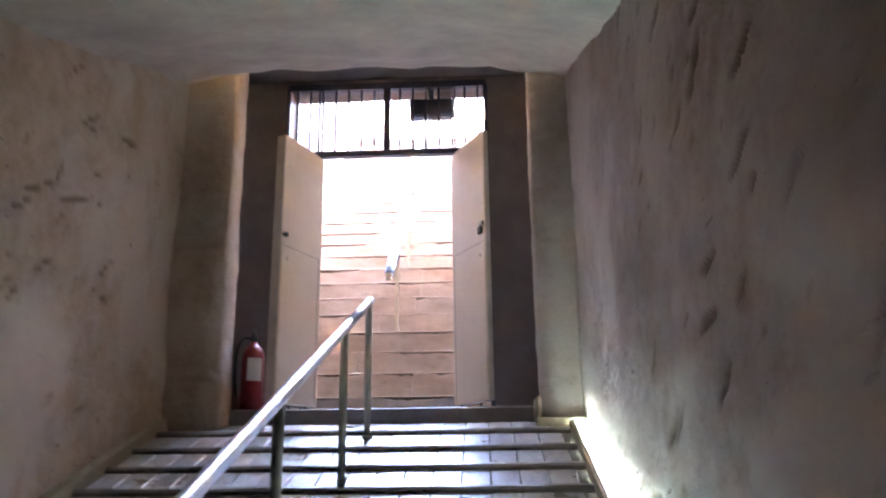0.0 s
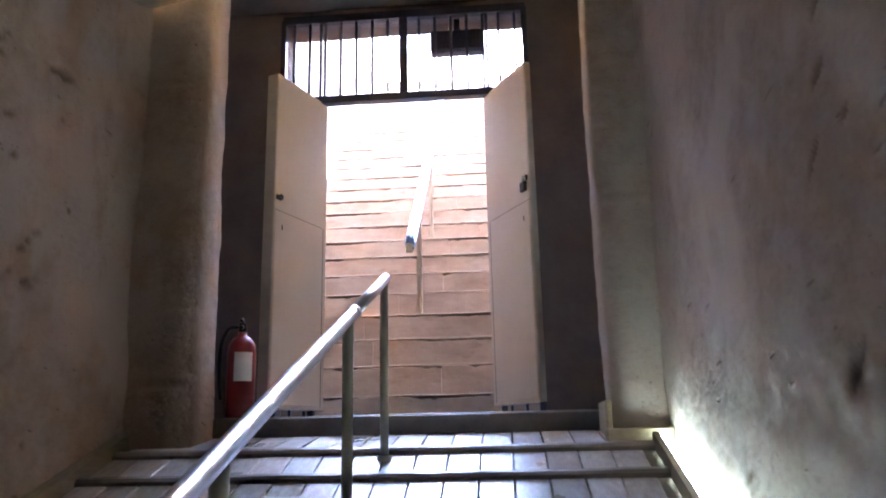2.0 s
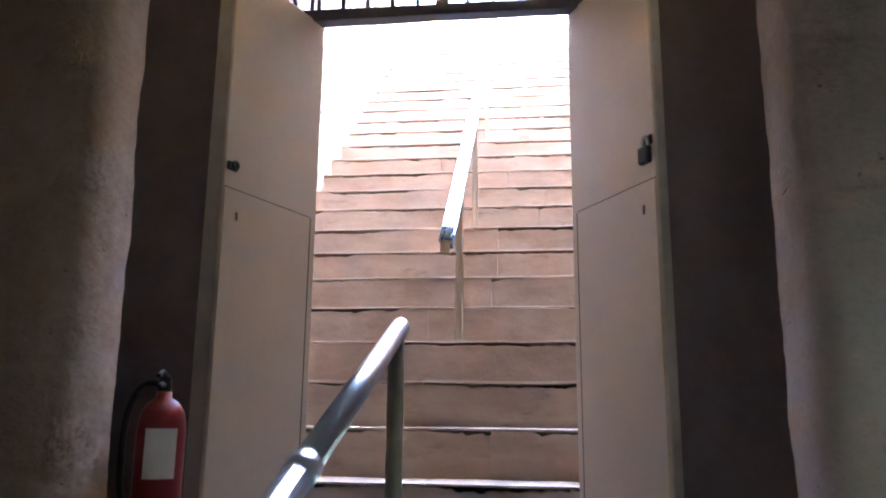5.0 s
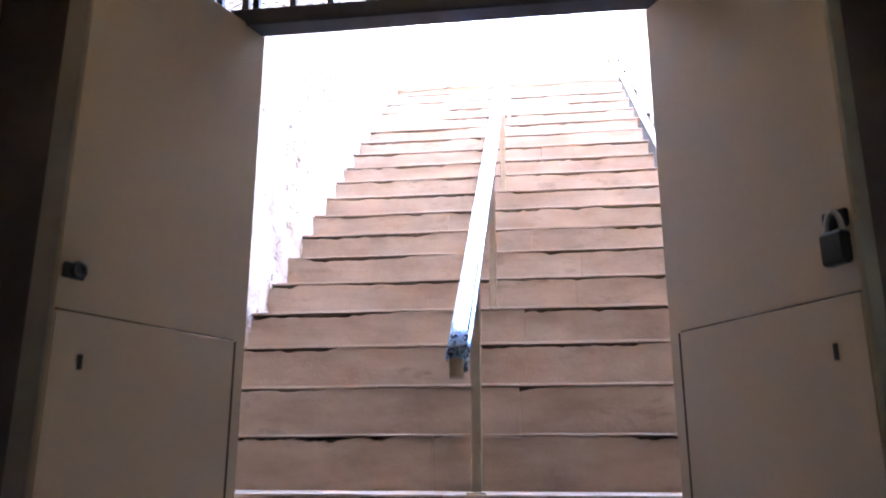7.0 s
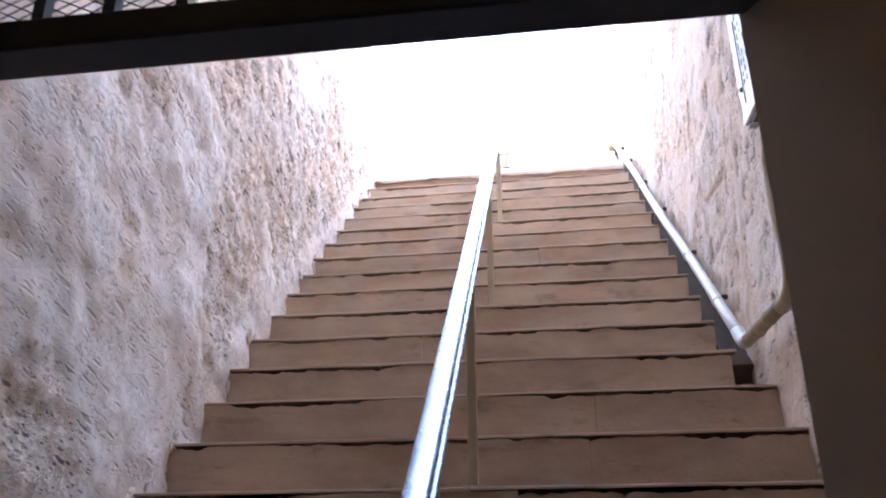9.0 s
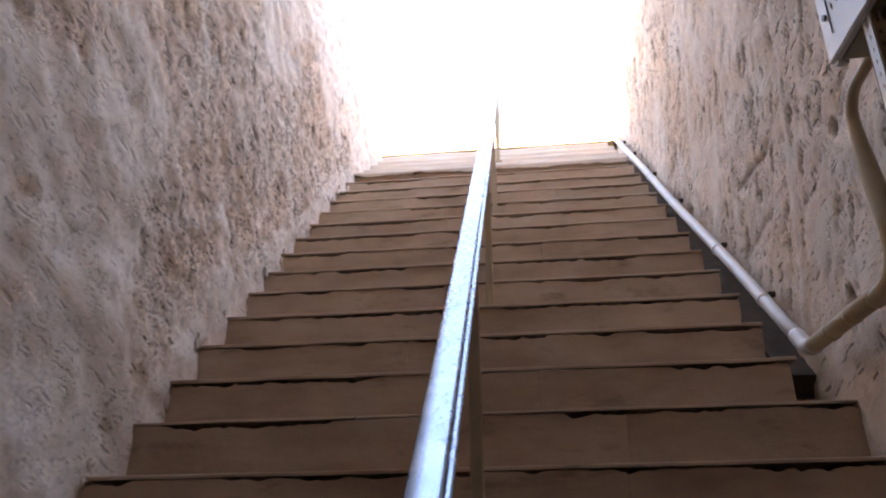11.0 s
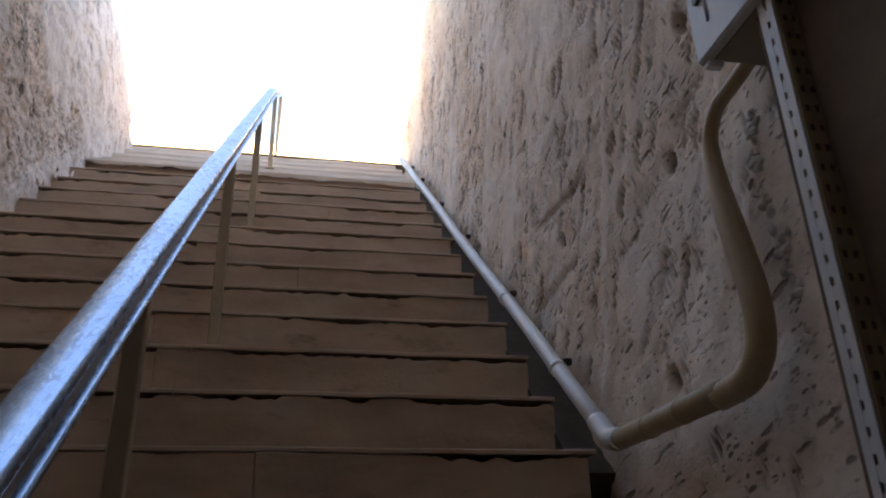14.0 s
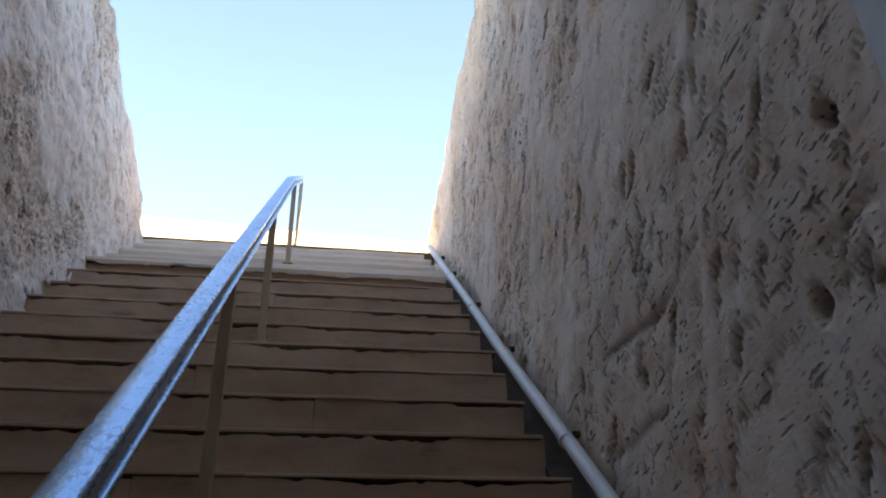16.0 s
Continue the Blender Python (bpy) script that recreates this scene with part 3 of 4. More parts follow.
frame_part("transom", -0.83, 0.82, TRANSOM, TRANSOM + 0.05, 0.07)
frame_part("top_rail", -0.83, 0.82, GATE_TOP - 0.03, GATE_TOP + 0.03)
frame_part("mullion", -0.028, 0.028, TRANSOM + 0.05, GATE_TOP - 0.03, 0.06)
for px in (-0.605, 0.57):
    frame_part("hinge_post", px, px + 0.035, PLATFORM_Z, TRANSOM, 0.06)
for px in (-0.84, 0.795):
    frame_part("side_post", px, px + 0.035, PLATFORM_Z, GATE_TOP, 0.05)
frame_part("threshold_bar", -0.56, 0.56, PLATFORM_Z, PLATFORM_Z + 0.02, 0.05)
for i in range(-7, 8):
    if i:
        x = i * 0.107
        frame_part("bar", x - 0.009, x + 0.009, TRANSOM + 0.05, GATE_TOP - 0.03, 0.018, 0.0)
for x in (-0.565, 0.56):
    frame_part("bar", x - 0.009, x + 0.009, TRANSOM + 0.05, GATE_TOP - 0.03, 0.018, 0.0)
for s in (-1, 1):
    for k in range(2):
        x = s * (0.63 + 0.09 * k)
        frame_part("bar", x - 0.008, x + 0.008, PLATFORM_Z, TRANSOM, 0.016, 0.0)


def mesh_screen():
    bm = bmesh.new()
    z = TRANSOM + 0.08 - PLATFORM_Z
    row = 0
    while z < GATE_TOP - 0.03 - PLATFORM_Z:
        n = 84
        pts = [(-0.82 + 1.63 * i / n, 0.03, z + (0.0048 if (i + row) % 2 else -0.0048)) for i in range(n + 1)]
        for a, b in zip(pts, pts[1:]):
            va = [bm.verts.new((a[0], a[1], a[2] + o)) for o in (-0.0008, 0.0008)]
            vb = [bm.verts.new((b[0], b[1], b[2] + o)) for o in (-0.0008, 0.0008)]
            vc = [bm.verts.new((v.co.x, v.co.y + 0.002, v.co.z)) for v in va + vb]
            bm.faces.new((va[0], vb[0], vb[1], va[1]))
            bm.faces.new((vc[0], vc[1], vc[3], vc[2]))
            bm.faces.new((va[1], vb[1], vc[3], vc[1]))
            bm.faces.new((va[0], vc[0], vc[2], vb[0]))
        z += 0.0100
        row += 1
    return bm


tagged(part("expanded_mesh", mesh_screen(), M_FRAME, gate, "fine expanded metal mesh"), kind="stuff")


def door_leaf(name, hinge_x, angle, side, thick):
    """side: +1 for a leaf that reaches along +x from its hinge when shut. The leaf is built shut, then swung."""
    leaf = thing(name, "cream painted steel door leaf standing open inwards", "door", "gate leaves", (hinge_x, 0.015, PLATFORM_Z))
    w, h = 0.545, TRANSOM - PLATFORM_Z + 0.01
    z0 = 0.05
    x = lambda a, b: (a, b) if side > 0 else (-b, -a)

    def bit(pname, a, b, y0, y1, c, d, mat, label="", bevel=0.003):
        q0, q1 = x(a, b)
        return part(pname, box(q0, q1, y0, y1, c, d, bevel), mat, leaf, label)

    # inner face is at +y once swung open; shut, the seen face is at y = +0.0
    bit("sheet", 0.0, w, 0.0, 0.006, z0, h, M_CREAM)
    bit("stile", 0.0, 0.04, -thick, -0.001, z0, h, M_EDGE)
    bit("stile", w - 0.04, w, -thick, -0.001, z0, h, M_EDGE)
    for c in (z0, 1.02, h - 0.04):
        bit("rail_bar", 0.041, w - 0.041, -thick + 0.002, -0.002, c, c + 0.04, M_EDGE)
    bit("kick_plate", 0.045, w - 0.004, 0.0065, 0.0105, z0 + 0.02, 1.19, M_CREAM, "cream overlay plate riveted on the lower half", 0.0015)
    bit("seam", 0.036, 0.0445, 0.0062, 0.0085, z0 + 0.02, 1.19, M_GAP, "dark gap beside the overlay plate", 0.0)
    bit("seam", 0.046, w - 0.005, 0.0062, 0.0085, 1.1905, 1.194, M_GAP, "", 0.0)
    hz = 1.27
    if side > 0:
        hasp = bit("hasp", w - 0.055, w - 0.005, 0.008, 0.02, hz - 0.016, hz + 0.016, M_BLACK, "black iron hasp", 0.004)
        ring = tube([(w - 0.03 + 0.014 * math.cos(a), 0.03, hz + 0.014 * math.sin(a)) for a in [k * math.tau / 12 for k in range(13)]], 0.005, 6)
        part("staple", ring, M_BLACK, hasp)
    else:
        hz = 1.31
        hasp = bit("hasp", w - 0.06, w - 0.005, 0.008, 0.02, hz + 0.0, hz + 0.034, M_BLACK, "black iron hasp", 0.004)
        lock = part("padlock", box(-(w + 0.005), -(w - 0.05), 0.02, 0.045, hz - 0.070, hz - 0.010, 0.006), M_BLACK, leaf, "closed dark iron padlock")
        sh = tube([(-(w - 0.022) + 0.018 * math.cos(a), 0.032, hz - 0.015 + 0.042 * math.sin(a)) for a in [math.pi * k / 10 for k in range(11)]], 0.005, 8)
        part("shackle", sh, M_EDGE, lock)
    bit("keyhole", w - 0.075, w - 0.065, 0.0108, 0.0125, 1.08, 1.11, M_BLACK, "", 0.0)
    for c in (0.25, h - 0.25):
        part("hinge", tube([(0, -0.02, c - 0.05), (0, -0.02, c + 0.05)], 0.012, 10), M_EDGE, leaf)
    leaf.matrix_world = Matrix.Translation((hinge_x, 0.015, PLATFORM_Z)) @ pose(0, 0, 0, 0, 0, angle)
    return leaf


door_leaf("door_leaf", -0.527, -110.0, 1, 0.075)
door_leaf("door_leaf", 0.527, 118.0, -1, 0.04)

# lamp housing fixed to the fanlight
lamp = thing("lamp_housing", "dark rectangular lamp housing hung on the fanlight bars", "lamp", at=(0.355, 0.13, 2.50))
part("housing", box(-0.19, 0.19, -0.05, 0.05, 0.0, 0.165, 0.012), M_FRAME, lamp)
part("cover", box(-0.175, 0.175, -0.062, -0.051, 0.012, 0.152, 0.004), M_BLACK, lamp, "dark glass cover")
part("bracket", box(-0.02, 0.02, -0.02, 0.02, 0.166, 0.26), M_FRAME, lamp)

# ---- fire extinguisher ----
ext = thing("fire_extinguisher", "red fire extinguisher with white label standing in the corner", "extinguisher", at=(-0.885, -0.45, PLATFORM_Z))
cyl = part("cylinder", lathe([(0.065, 0.0), (0.078, 0.012), (0.080, 0.05), (0.080, 0.36), (0.072, 0.41), (0.05, 0.445), (0.026, 0.46), (0.026, 0.48)], 28), M_RED, ext, "red enamelled cylinder", True)
bm = bmesh.new()
arc = [(-100 + 75 * k / 8) for k in range(9)]
cols = [[bm.verts.new((0.0815 * math.cos(radians(a)), 0.0815 * math.sin(radians(a)), z)) for z in (0.20, 0.36)] for a in arc]
for a, b in zip(cols, cols[1:]):
    bm.faces.new((a[0], b[0], b[1], a[1]))
part("label", bm, M_LABEL, cyl, "white paper label")
part("valve", lathe([(0.022, 0.481), (0.024, 0.50), (0.02, 0.53)], 14), M_BLACK, ext)
part("lever", tube([(0.0, 0.02, 0.525), (0.02, -0.06, 0.545), (0.03, -0.11, 0.53)], 0.008, 8), M_BLACK, ext)
part("carrying_handle", tube([(0.0, 0.0, 0.50), (0.02, -0.06, 0.505), (0.03, -0.10, 0.495)], 0.008, 8), M_BLACK, ext)
part("hose", tube(bowed([(-0.01, 0.0, 0.51), (-0.07, -0.02, 0.50), (-0.105, -0.04, 0.40), (-0.105, -0.05, 0.22), (-0.09, -0.05, 0.10)]), 0.011, 10), M_BLACK, ext)

# ---- lower handrail ----
LR_X = 0.04


def lower_rail_z(y):
    return 0.675 + 0.375 * (y + 1.10)


rail_low = thing("handrail", "galvanised tube handrail on round posts beside the ramp", "handrail", at=(LR_X, -1.2, ramp_z(-1.2)))
base = Vector((LR_X, -1.2, ramp_z(-1.2)))
joint_y = -1.88
for a, b in ((-6.4, joint_y - 0.006), (joint_y + 0.006, -1.10)):
    part("tube", tube([Vector((LR_X, y, lower_rail_z(y))) - base for y in (a, b)], 0.024, 16), M_RAIL_LOW, rail_low, "", True)
part("joint", tube([Vector((LR_X, y, lower_rail_z(y))) - base for y in (joint_y - 0.02, joint_y + 0.02)], 0.0265, 16), M_RAIL_LOW, rail_low, "", True)
for y in (-1.15, -1.98, -3.2, -4.4, -5.6):
    post = part("post", tube([Vector((LR_X, y, ramp_z(y) + 0.012)) - base, Vector((LR_X, y, lower_rail_z(y) - 0.018)) - base], 0.020, 14), M_POST_LOW, rail_low, "", True)
    part("foot", tube([Vector((LR_X, y, ramp_z(y) - 0.02)) - base, Vector((LR_X, y, ramp_z(y) + 0.02)) - base], 0.034, 14), M_POST_LOW, post, "", True)

# ---- upper handrail ----
UR_X = -0.038
rail_up = thing("handrail", "galvanised flat-topped handrail on tan posts up the middle of the stair", "handrail", at=(UR_X, 0.96, nosing_z(0.96)))
base = Vector((UR_X, 0.96, nosing_z(0.96)))
ry0, ry1 = 0.455, CREST_Y + 0.20


def upper_rail_z(y):
    return 0.879 + 0.8138 * y - 0.115 * max(0.0, y - 5.85)


def rail_line(dx, dz, a, b):
    return [Vector((UR_X + dx, y, upper_rail_z(y) + dz + 0.0015 * noise.noise((y * 2.1, dz * 9, 4)))) - base for y in [a + (b - a) * k / 40 for k in range(41)]]


def rail_bar(points, width, height, bevel):
    """A bar with rounded long edges along points."""
    bm = bmesh.new()
    rings = []
    for i, p in enumerate(points):
        d = (points[min(i + 1, len(points) - 1)] - points[max(i - 1, 0)]).normalized()
        up = Vector((1, 0, 0)).cross(d)
        w, h, c = width / 2, height / 2, bevel
        outline = ((-w + c, -h), (w - c, -h), (w - 0.3 * c, -h + 0.3 * c), (w, -h + c), (w, h - c), (w - 0.3 * c, h - 0.3 * c), (w - c, h), (0, h + 0.002), (-w + c, h), (-w + 0.3 * c, h - 0.3 * c), (-w, h - c), (-w, -h + c), (-w + 0.3 * c, -h + 0.3 * c))
        rings.append([bm.verts.new(p + Vector((u, 0, 0)) + up * v) for u, v in outline])
    n = len(rings[0])
    for r, q in zip(rings, rings[1:]):
        for k in range(n):
            bm.faces.new((r[k], r[(k + 1) % n], q[(k + 1) % n], q[k]))
    bm.faces.new(list(reversed(rings[0])))
    bm.faces.new(rings[-1])
    bmesh.ops.recalc_face_normals(bm, faces=bm.faces)
    return bm


part("top_bar", rail_bar(rail_line(0, 0, ry0, ry1), 0.060, 0.024, 0.007), M_RAIL, rail_up, "", True)
part("web", rail_bar(rail_line(0.006, -0.029, ry0 + 0.02, ry1 - 0.02), 0.034, 0.034, 0.003), M_POST, rail_up, "tan painted web")
part("lower_lip", rail_bar(rail_line(0.010, -0.053, ry0 + 0.02, ry1 - 0.02), 0.052, 0.014, 0.005), M_RAIL, rail_up, "", True)
part("end_block", box(-0.022, 0.022, -0.02, 0.03, -0.075, -0.014, 0.004), M_POST, rail_up).location = Vector((UR_X, ry0 + 0.02, upper_rail_z(ry0 + 0.02))) - base
post_feet = [(FIRST_Y + k * RUN + 0.045, FIRST_Z + k * RISE) for k in (3, 7, 12, 17)] + [(LAST_Y + TOP_RUN + 0.05, LAST_Z + TOP_RISE), (CREST_Y + 0.17, CREST_Z)]
for y, z in post_feet:
    post = part("post", box(UR_X + 0.012 - 0.018 - base.x, UR_X + 0.012 + 0.018 - base.x, y - 0.018 - base.y, y + 0.018 - base.y, z - base.z, upper_rail_z(y) - 0.06 - base.z, 0.003), M_POST, rail_up)
    part("foot_plate", box(UR_X + 0.012 - 0.036 - base.x, UR_X + 0.012 + 0.036 - base.x, y - 0.036 - base.y, y + 0.036 - base.y, z - base.z, z + 0.007 - base.z, 0.002), M_POST, post)

# ---- conduit on the wall ----
PX = 1.145
conduit = thing("conduit_pipe", "white plastic conduit running down the stair's edge, clipped to the wall", "pipe", at=(PX, 2.69, 2.33))
base = Vector((PX, 2.69, 2.33))


def conduit_z(y):
    return 2.340 + (y - 2.69) * 0.803


part("long_tube", tube([Vector((PX + 0.01 * noise.noise((y, 0, 3)), y, conduit_z(y) + 0.008 * noise.noise((y * 1.3, 5, 3)))) - base for y in [2.70 + 0.235 * k for k in range(19)]], 0.027, 14), M_PIPE, conduit, "", True)
part("elbow", tube(bowed([Vector((PX, 2.78, conduit_z(2.78))) - base, Vector((PX, 2.70, conduit_z(2.70))) - base, Vector((PX, 2.62, 2.333)) - base]), 0.031, 14), M_PIPE, conduit, "", True)
part("lower_tube", tube([Vector((PX, 2.66, 2.333)) - base, Vector((1.150, 2.08, 2.33)) - base], 0.029, 14), M_TAN_PIPE, conduit, "tan painted tube", True)
riser = bowed([Vector(p) - base for p in ((1.150, 2.10, 2.325), (1.150, 2.00, 2.333), (1.150, 1.945, 2.362), (1.150, 1.918, 2.420), (1.150, 1.918, 2.50), (1.150, 1.940, 2.61), (1.150, 1.962, 2.73), (1.150, 1.970, 2.82), (1.148, 1.960, 2.885), (1.148, 1.915, 2.930), (1.152, 1.850, 2.945), (1.160, 1.78, 2.965))], 6)
part("riser_tube", tube(riser, [0.030 - 0.013 * smooth01(p.z + base.z, 2.62, 2.92) + 0.0012 * noise.noise(p * 14) for p in riser], 14), M_TAN_PIPE, conduit, "tan painted riser tube, thinner towards the box", True)
for y in (3.08, 3.67, 4.48, 5.20, 5.95, 6.45):
    d = Vector((0, RUN, RISE)).normalized()
    c = Vector((PX, y, conduit_z(y)))
    clip = part("clip", tube([c - d * 0.011 - base, c + d * 0.011 - base], 0.0305, 14), M_PIPE, conduit, "", True)
    part("clip_lug", box(c.x - base.x + 0.02, c.x - base.x + 0.05, c.y - base.y - 0.012, c.y - base.y + 0.012, c.z - base.z + 0.012, c.z - base.z + 0.035, 0.003), M_GAP, clip)
for y in (2.45, 2.27):
    part("clip", tube([Vector((PX + 0.004, y - 0.010, 2.332)) - base, Vector((PX + 0.004, y + 0.010, 2.332)) - base], 0.0315, 14), M_TAN_PIPE, conduit, "", True)

# lumps of mortar along the chase behind the riser
rnd = random.Random(5)
bm = bmesh.new()
for k in range(110):
    z = 2.36 + 0.56 * rnd.random()
    y = 1.862 + 0.045 * smooth01(z, 2.45, 2.75) + rnd.gauss(0, 0.012)
    m = Matrix.Translation((OUT_R + rnd.uniform(-0.012, 0.010), y, z)) @ Euler((rnd.random() * 3, rnd.random() * 3, 0)).to_matrix().to_4x4() @ Matrix.Diagonal((0.012, rnd.uniform(0.006, 0.020), rnd.uniform(0.008, 0.022), 1))
    made = bmesh.ops.create_icosphere(bm, subdivisions=2, radius=0.9, matrix=m)
    for v in made["verts"]:
        v.co += Vector(noise.noise_vector(v.co * 60)) * 0.005
tagged(linked("mortar_lumps", bm, M_MORTAR), "crumbling mortar lumps beside the conduit riser", "mortar", kind="stuff")

# ragged plaster where the steps run into the wall
bm = bmesh.new()
for k in range(STEPS):
    for c in range(5):
        y, z = FIRST_Y + k * RUN + rnd.uniform(-0.02, 0.25), FIRST_Z + k * RISE + rnd.uniform(-0.01, 0.035)
        if c > 2:
            y, z = FIRST_Y + k * RUN - rnd.uniform(-0.005, 0.02), FIRST_Z + k * RISE - rnd.uniform(0.0, 0.19)
        m = Matrix.Translation((OUT_L + rnd.uniform(-0.012, 0.012), y, z)) @ Euler((rnd.random() * 3, 0, 0)).to_matrix().to_4x4() @ Matrix.Diagonal((rnd.uniform(0.005, 0.011), rnd.uniform(0.03, 0.08), rnd.uniform(0.02, 0.055), 1))
        made = bmesh.ops.create_icosphere(bm, subdivisions=2, radius=0.8, matrix=m)
        for v in made["verts"]:
            v.co += Vector(noise.noise_vector(v.co * 30)) * 0.008
tagged(linked("plaster_patches", bm, M_WALL_L, None, True), "ragged pale plaster patched round the step ends", "plaster", kind="stuff")

# ---- junction box ----
jb = thing("junction_box", "white-fronted electric box with scribbled notes on its lid", "electric box", at=(1.15, 1.60, 2.945))
part("body", box(-0.085, 0.10, -0.20, 0.185, 0.0, 0.48, 0.006), M_BOXB, jb, "brown-shaded box body")
lid = part("lid", box(-0.112, -0.086, -0.208, 0.193, -0.01, 0.49, 0.006), M_BOXW, jb, "white lid")
part("catch", box(-0.104, -0.07, 0.16, 0.182, -0.026, -0.011, 0.003), M_BOXW, lid)
part("lock", tube([(-0.112, 0.150, 0.125), (-0.120, 0.150, 0.125)], 0.010, 10), M_BLACK, lid)
part("handle_line", box(-0.1145, -0.1122, 0.124, 0.130, 0.055, 0.42), M_INK, lid)
for row in range(9):
    for c in range(8):
        if rnd.random() < 0.82:
            y = 0.095 - 0.033 * c + 0.008 * rnd.random()
            z = 0.44 - 0.04 * row + 0.012 * rnd.random()
            L = 0.014 + 0.016 * rnd.random()
            part("scribble", box(-0.1142, -0.1121, y - 0.0025, y + 0.0025, z - L / 2, z + L / 2), M_INK, lid)

# slotted angle under the box
angle = thing("slotted_angle", "slotted steel angle post holding the electric box", "angle post", at=(1.058, 1.562, nosing_z(1.565) - 0.05))
hh = 2.94 - (nosing_z(1.565) - 0.05)


def slotted(across):
    """A thin flange with a row of slots through it: two edge strips and the rungs between the slots."""
    bm = bmesh.new()
    for u0, u1 in ((0.004, 0.012), (0.022, 0.030), (0.040, 0.048)) if across else ((0.004, 0.019), (0.027, 0.044)):
        box(*((u0, u1, 0.0, 0.003) if across else (0.0, 0.003, u0, u1)), 0.0, hh, 0.0, bm)
    z = 0.0
    while z < hh - 0.024:
        for u0, u1 in ((0.0115, 0.0225), (0.0295, 0.0405)) if across else ((0.0185, 0.0275),):
            box(*((u0, u1, 0.0004, 0.0026) if across else (0.0004, 0.0026, u0, u1)), z, z + 0.024, 0.0, bm)
        z += 0.038
    return bm


# dark backing added so that the slots read as shaded
part("slot_backing", box(0.006, 0.13, 0.006, 0.060, 0.0, hh - 0.02), M_JAMB, angle, "added dark backing that darkens the slots")
part("flange", slotted(True), M_TAN, angle, "tan slotted flange")
# same angle, but its lit side is painted pale to suggest reflected light
part("flange", slotted(False), M_BOXW, angle, "slotted flange, coloured pale for the light it reflects")

# ---- LED strip on the ramp's edge ----
led = thing("led_strip", "glowing cool white LED strip in a wooden trough", "light strip", at=(1.315, -1.02, ramp_z(-1.02)))
base = Vector((1.315, -1.02, ramp_z(-1.02)))
y0, y1 = -3.6, -1.02
part("glow", tube([Vector((1.315, y, ramp_z(y) + 0.035)) - base for y in (y0, y1)], 0, square=(0.035, 0.022)), M_LED, led, "glowing strip")
part("trough", tube([Vector((1.272, y, ramp_z(y) + 0.022)) - base for y in (y0, y1)], 0, square=(0.028, 0.07)), M_SKIRT, led, "thin wooden edge board")
for k in range(64):
    y = y1 - 0.02 - k * 0.04
    part("tie", box(1.287 - base.x, 1.3335 - base.x, y - 0.003 - base.y, y + 0.003 - base.y, ramp_z(y) + 0.047 - base.z, ramp_z(y) + 0.051 - base.z), M_SKIRT, led)

tagged(linked("skirting_foot", box(1.06, LOW_R, -0.985, -0.90, ramp_z(-0.95) - 0.03, ramp_z(-0.95) + 0.06, 0.006), M_SKIRT), "wooden skirting at the foot of the jamb", "skirting", kind="structure")
tagged(linked("skirting_side", box(1.072, 1.100, -0.90, PLATFORM_Y - 0.004, ramp_z(-0.9) - 0.03, PLATFORM_Z + 0.03, 0.005), M_SKIRT), "wooden skirting along the foot of the jamb", "skirting", kind="structure")
tagged(linked("skirting_left", tube([(LOW_L + 0.04, -9.0, ramp_z(-9) + 0.03), (LOW_L + 0.04, -0.93, ramp_z(-0.93) + 0.03)], 0, square=(0.06, 0.10)), M_SKIRT), "wooden edge board along the ramp", "skirting", kind="structure")

# ---- ramp boards and cleats ----
ramp = tagged(new("ramp"), "boarded wooden ramp with cross cleats, worn and shiny", "ramp", kind="structure")
width, gap = 0.139, 0.006
count = int((1.258 - (LOW_L + 0.07)) / (width + gap))
lengths = (-9.0, -5.2, -1.0, -0.59)
for seg in range(3):
    a, b = lengths[seg] + 0.003, lengths[seg + 1] - 0.003
    plank_mesh = None
    for i in range(count):
        x = LOW_L + 0.075 + (width + gap) * (i + 0.5)
        jit = 0.003 * rnd.random()
        if plank_mesh is None:
            bm = tube([(0, a, ramp_z(a) - 0.016), (0, b, ramp_z(b) - 0.016)], 0, square=(width, 0.032))
            bmesh.ops.bevel(bm, geom=[e for e in bm.edges if abs(e.verts[0].co.y - e.verts[1].co.y) > 0.3], offset=0.003, segments=1, affect="EDGES")
            ob = linked("plank", bm, M_PLANK, ramp)
            plank_mesh = ob.data
        else:
            ob = new("plank", plank_mesh)
            ob.parent = ramp
        ob.location = (x, 0, jit)
cleat_mesh = None
for j in range(26):
    y = -1.075 - 0.305 * j
    if cleat_mesh is None:
        bm = bmesh.new()
        rings = []
        n = 30
        for i in range(n + 1):
            xx = -1.27 + 2.52 * i / n
            w = 0.024 + 0.003 * noise.noise((xx * 3, 1, 0))
            hgt = 0.026 + 0.005 * noise.noise((xx * 4, 5, 0))
            rings.append([bm.verts.new((xx, dy, dz + dy * SLOPE)) for dy, dz in ((-w, -0.004), (-w, hgt * 0.6), (-w * 0.5, hgt), (w * 0.5, hgt), (w, hgt * 0.6), (w, -0.004))])
        for a, b in zip(rings, rings[1:]):
            for k in range(6):
                bm.faces.new((a[k], a[(k + 1) % 6], b[(k + 1) % 6], b[k]))
        bm.faces.new(rings[0]), bm.faces.new(rings[-1])
        bmesh.ops.recalc_face_normals(bm, faces=bm.faces)
        ob = linked("cleat", bm, M_CLEAT, ramp)
        cleat_mesh = ob.data
    else:
        ob = new("cleat", cleat_mesh)
        ob.parent = ramp
    ob.location = (0.006 * rnd.random(), y, ramp_z(y) + 0.003)

# ---- outer stair, slab by slab ----
stair = tagged(new("stair"), "worn pinkish stone stair with thin overhanging treads", "stair", kind="structure")


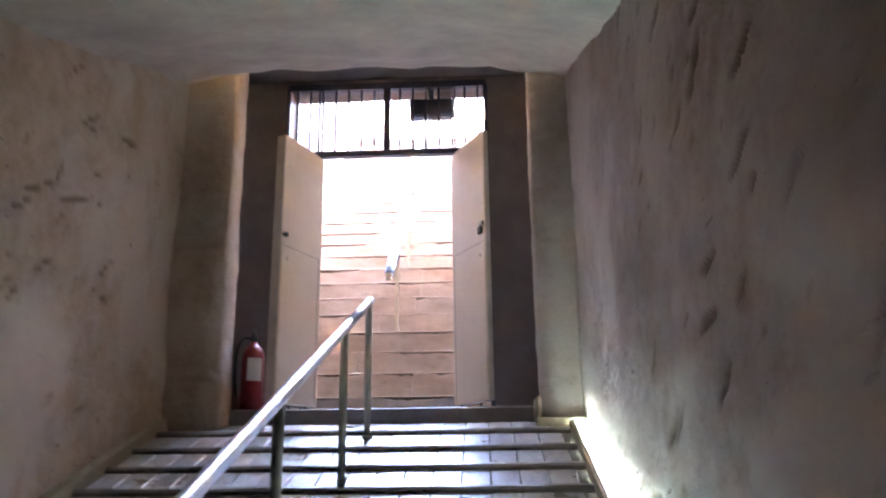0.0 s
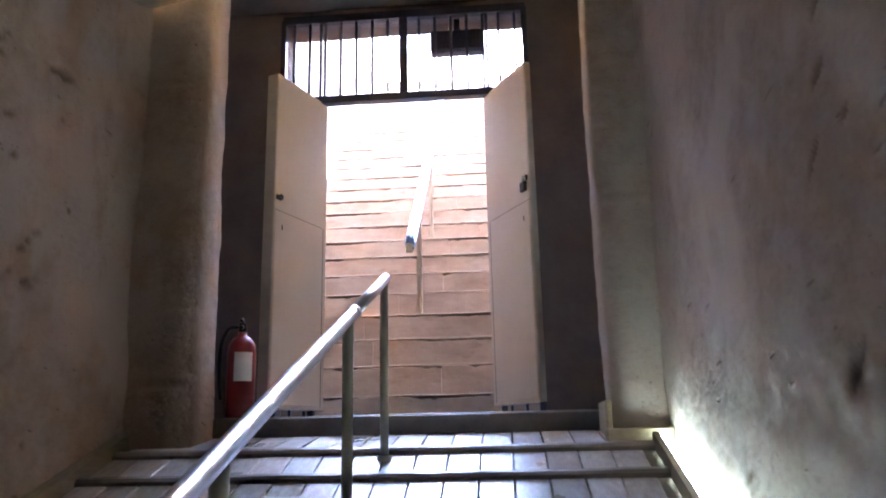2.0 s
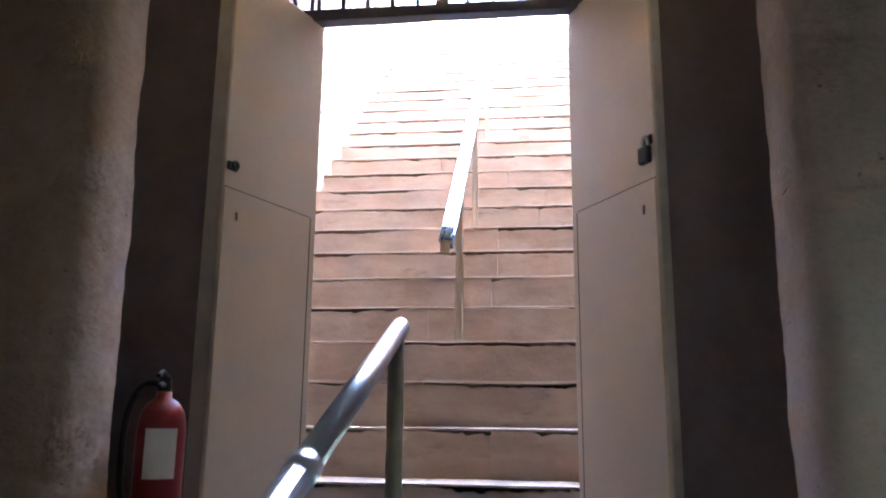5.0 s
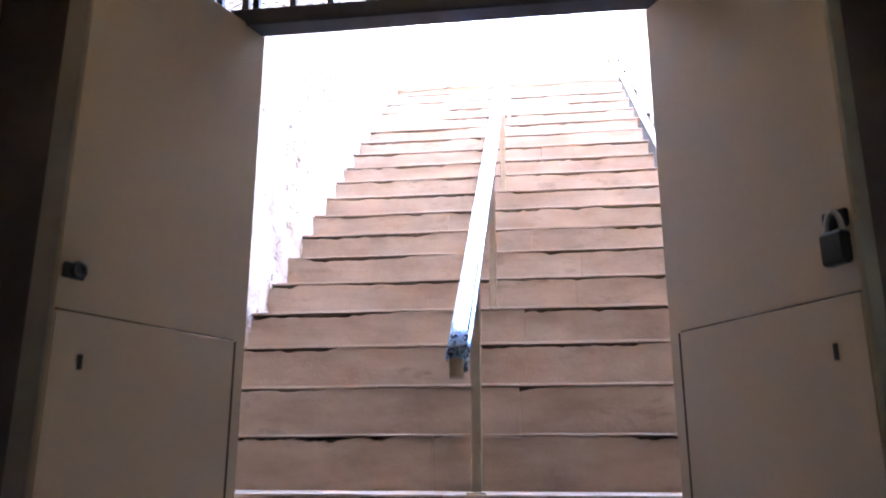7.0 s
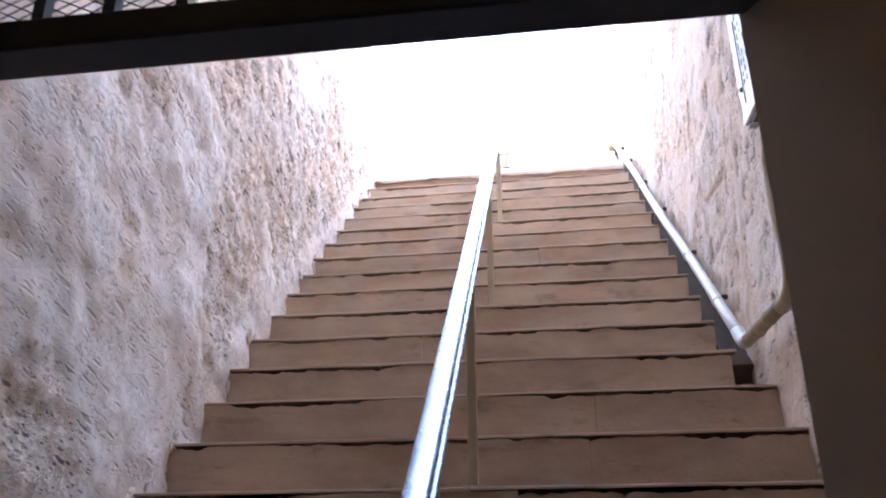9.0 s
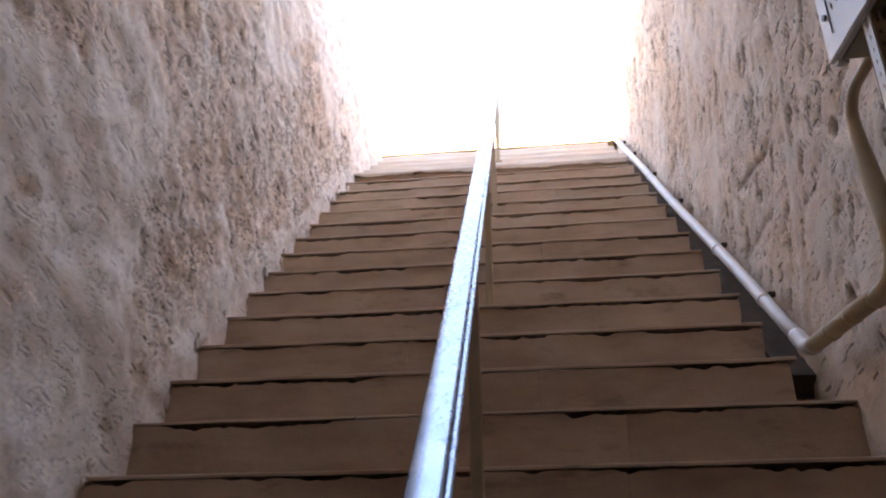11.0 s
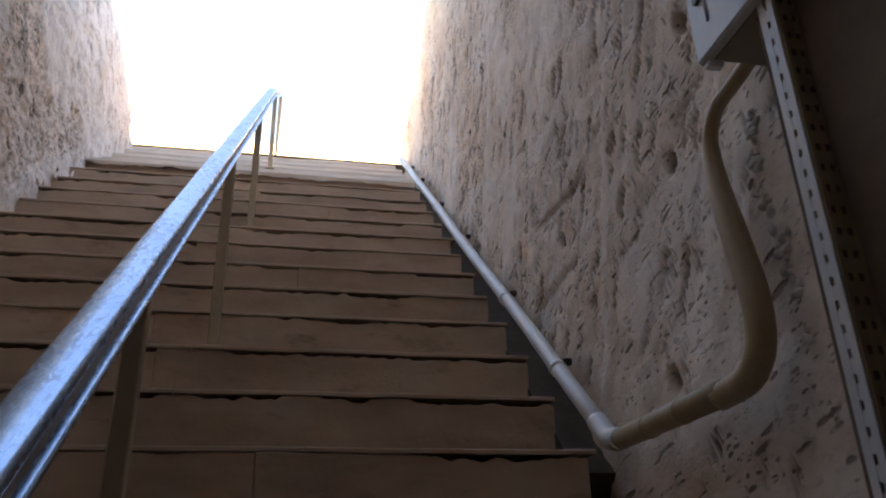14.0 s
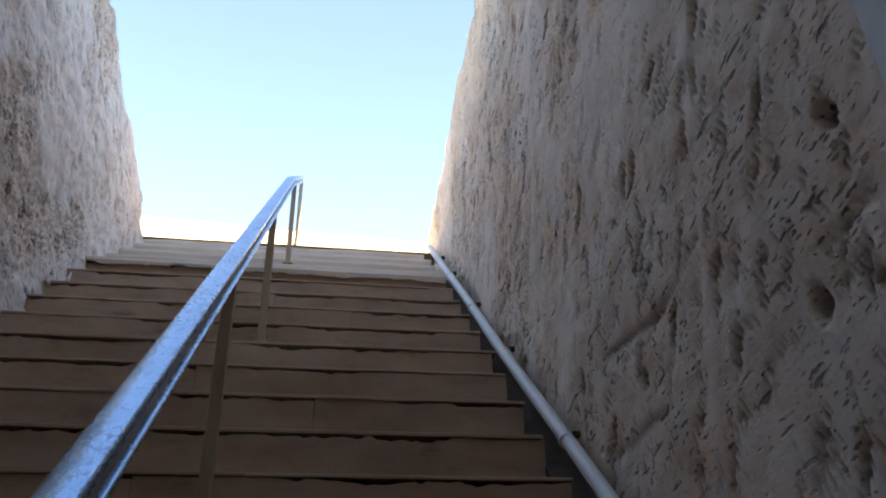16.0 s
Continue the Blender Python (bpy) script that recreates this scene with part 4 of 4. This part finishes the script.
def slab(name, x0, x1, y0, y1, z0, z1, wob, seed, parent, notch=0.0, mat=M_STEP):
    """A slab with an uneven front edge."""
    bm = bmesh.new()
    n = max(3, int((x1 - x0) / (0.018 if notch else 0.10)))
    rings = []
    for i in range(n + 1):
        x = x0 + (x1 - x0) * i / n
        d = wob * noise.noise((x * 3.0, seed * 1.7, 0.3)) + wob * 0.6 * noise.noise((x * 9.0, seed * 2.3, 1.3))
        e = 0.5 * wob * noise.noise((x * 4.0, seed * 3.1, 2.3))
        if notch:
            worn = smooth01(noise.noise((x * 1.4, seed * 0.9, 5.1)) + 0.45 * noise.noise((x * 6.0, seed * 1.3, 6.1)), -0.12, 0.05)
            e -= notch * worn * max(0.1, 0.42 + 0.35 * noise.noise((x * 4.0, seed, 7.1)) + 0.45 * noise.noise((x * 21.0, seed, 8.1)) + 0.3 * noise.noise((x * 57.0, seed, 9.1)))
        low = 0.0 if notch else e
        rings.append([bm.verts.new(p) for p in ((x, y0 + d, z0 + low), (x, y0 + d, z1 - 0.003 + e * 0.9), (x, y0 + d + 0.003, z1 + e * 0.9), (x, y1, z1 + min(e, 0)), (x, y1, z0))])
    for a, b in zip(rings, rings[1:]):
        for k in range(5):
            bm.faces.new((a[k], b[k], b[(k + 1) % 5], a[(k + 1) % 5]))
    bm.faces.new(rings[0]), bm.faces.new(rings[-1])
    bmesh.ops.recalc_face_normals(bm, faces=bm.faces)
    return linked(name, bm, mat, parent)


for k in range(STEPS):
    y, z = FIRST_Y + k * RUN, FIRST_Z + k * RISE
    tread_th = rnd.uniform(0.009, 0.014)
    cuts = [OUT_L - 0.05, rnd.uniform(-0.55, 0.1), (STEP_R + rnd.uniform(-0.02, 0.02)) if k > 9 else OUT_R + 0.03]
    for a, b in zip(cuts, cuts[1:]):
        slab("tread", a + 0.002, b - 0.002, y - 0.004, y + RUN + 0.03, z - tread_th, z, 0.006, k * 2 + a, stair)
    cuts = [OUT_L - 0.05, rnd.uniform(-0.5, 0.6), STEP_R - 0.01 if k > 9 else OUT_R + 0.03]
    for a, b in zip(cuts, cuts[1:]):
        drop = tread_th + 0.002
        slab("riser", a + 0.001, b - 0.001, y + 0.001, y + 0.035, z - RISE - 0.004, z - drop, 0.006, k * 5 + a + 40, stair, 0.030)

# four paler steps at the head of the stair, their edges worn round, with no overhang
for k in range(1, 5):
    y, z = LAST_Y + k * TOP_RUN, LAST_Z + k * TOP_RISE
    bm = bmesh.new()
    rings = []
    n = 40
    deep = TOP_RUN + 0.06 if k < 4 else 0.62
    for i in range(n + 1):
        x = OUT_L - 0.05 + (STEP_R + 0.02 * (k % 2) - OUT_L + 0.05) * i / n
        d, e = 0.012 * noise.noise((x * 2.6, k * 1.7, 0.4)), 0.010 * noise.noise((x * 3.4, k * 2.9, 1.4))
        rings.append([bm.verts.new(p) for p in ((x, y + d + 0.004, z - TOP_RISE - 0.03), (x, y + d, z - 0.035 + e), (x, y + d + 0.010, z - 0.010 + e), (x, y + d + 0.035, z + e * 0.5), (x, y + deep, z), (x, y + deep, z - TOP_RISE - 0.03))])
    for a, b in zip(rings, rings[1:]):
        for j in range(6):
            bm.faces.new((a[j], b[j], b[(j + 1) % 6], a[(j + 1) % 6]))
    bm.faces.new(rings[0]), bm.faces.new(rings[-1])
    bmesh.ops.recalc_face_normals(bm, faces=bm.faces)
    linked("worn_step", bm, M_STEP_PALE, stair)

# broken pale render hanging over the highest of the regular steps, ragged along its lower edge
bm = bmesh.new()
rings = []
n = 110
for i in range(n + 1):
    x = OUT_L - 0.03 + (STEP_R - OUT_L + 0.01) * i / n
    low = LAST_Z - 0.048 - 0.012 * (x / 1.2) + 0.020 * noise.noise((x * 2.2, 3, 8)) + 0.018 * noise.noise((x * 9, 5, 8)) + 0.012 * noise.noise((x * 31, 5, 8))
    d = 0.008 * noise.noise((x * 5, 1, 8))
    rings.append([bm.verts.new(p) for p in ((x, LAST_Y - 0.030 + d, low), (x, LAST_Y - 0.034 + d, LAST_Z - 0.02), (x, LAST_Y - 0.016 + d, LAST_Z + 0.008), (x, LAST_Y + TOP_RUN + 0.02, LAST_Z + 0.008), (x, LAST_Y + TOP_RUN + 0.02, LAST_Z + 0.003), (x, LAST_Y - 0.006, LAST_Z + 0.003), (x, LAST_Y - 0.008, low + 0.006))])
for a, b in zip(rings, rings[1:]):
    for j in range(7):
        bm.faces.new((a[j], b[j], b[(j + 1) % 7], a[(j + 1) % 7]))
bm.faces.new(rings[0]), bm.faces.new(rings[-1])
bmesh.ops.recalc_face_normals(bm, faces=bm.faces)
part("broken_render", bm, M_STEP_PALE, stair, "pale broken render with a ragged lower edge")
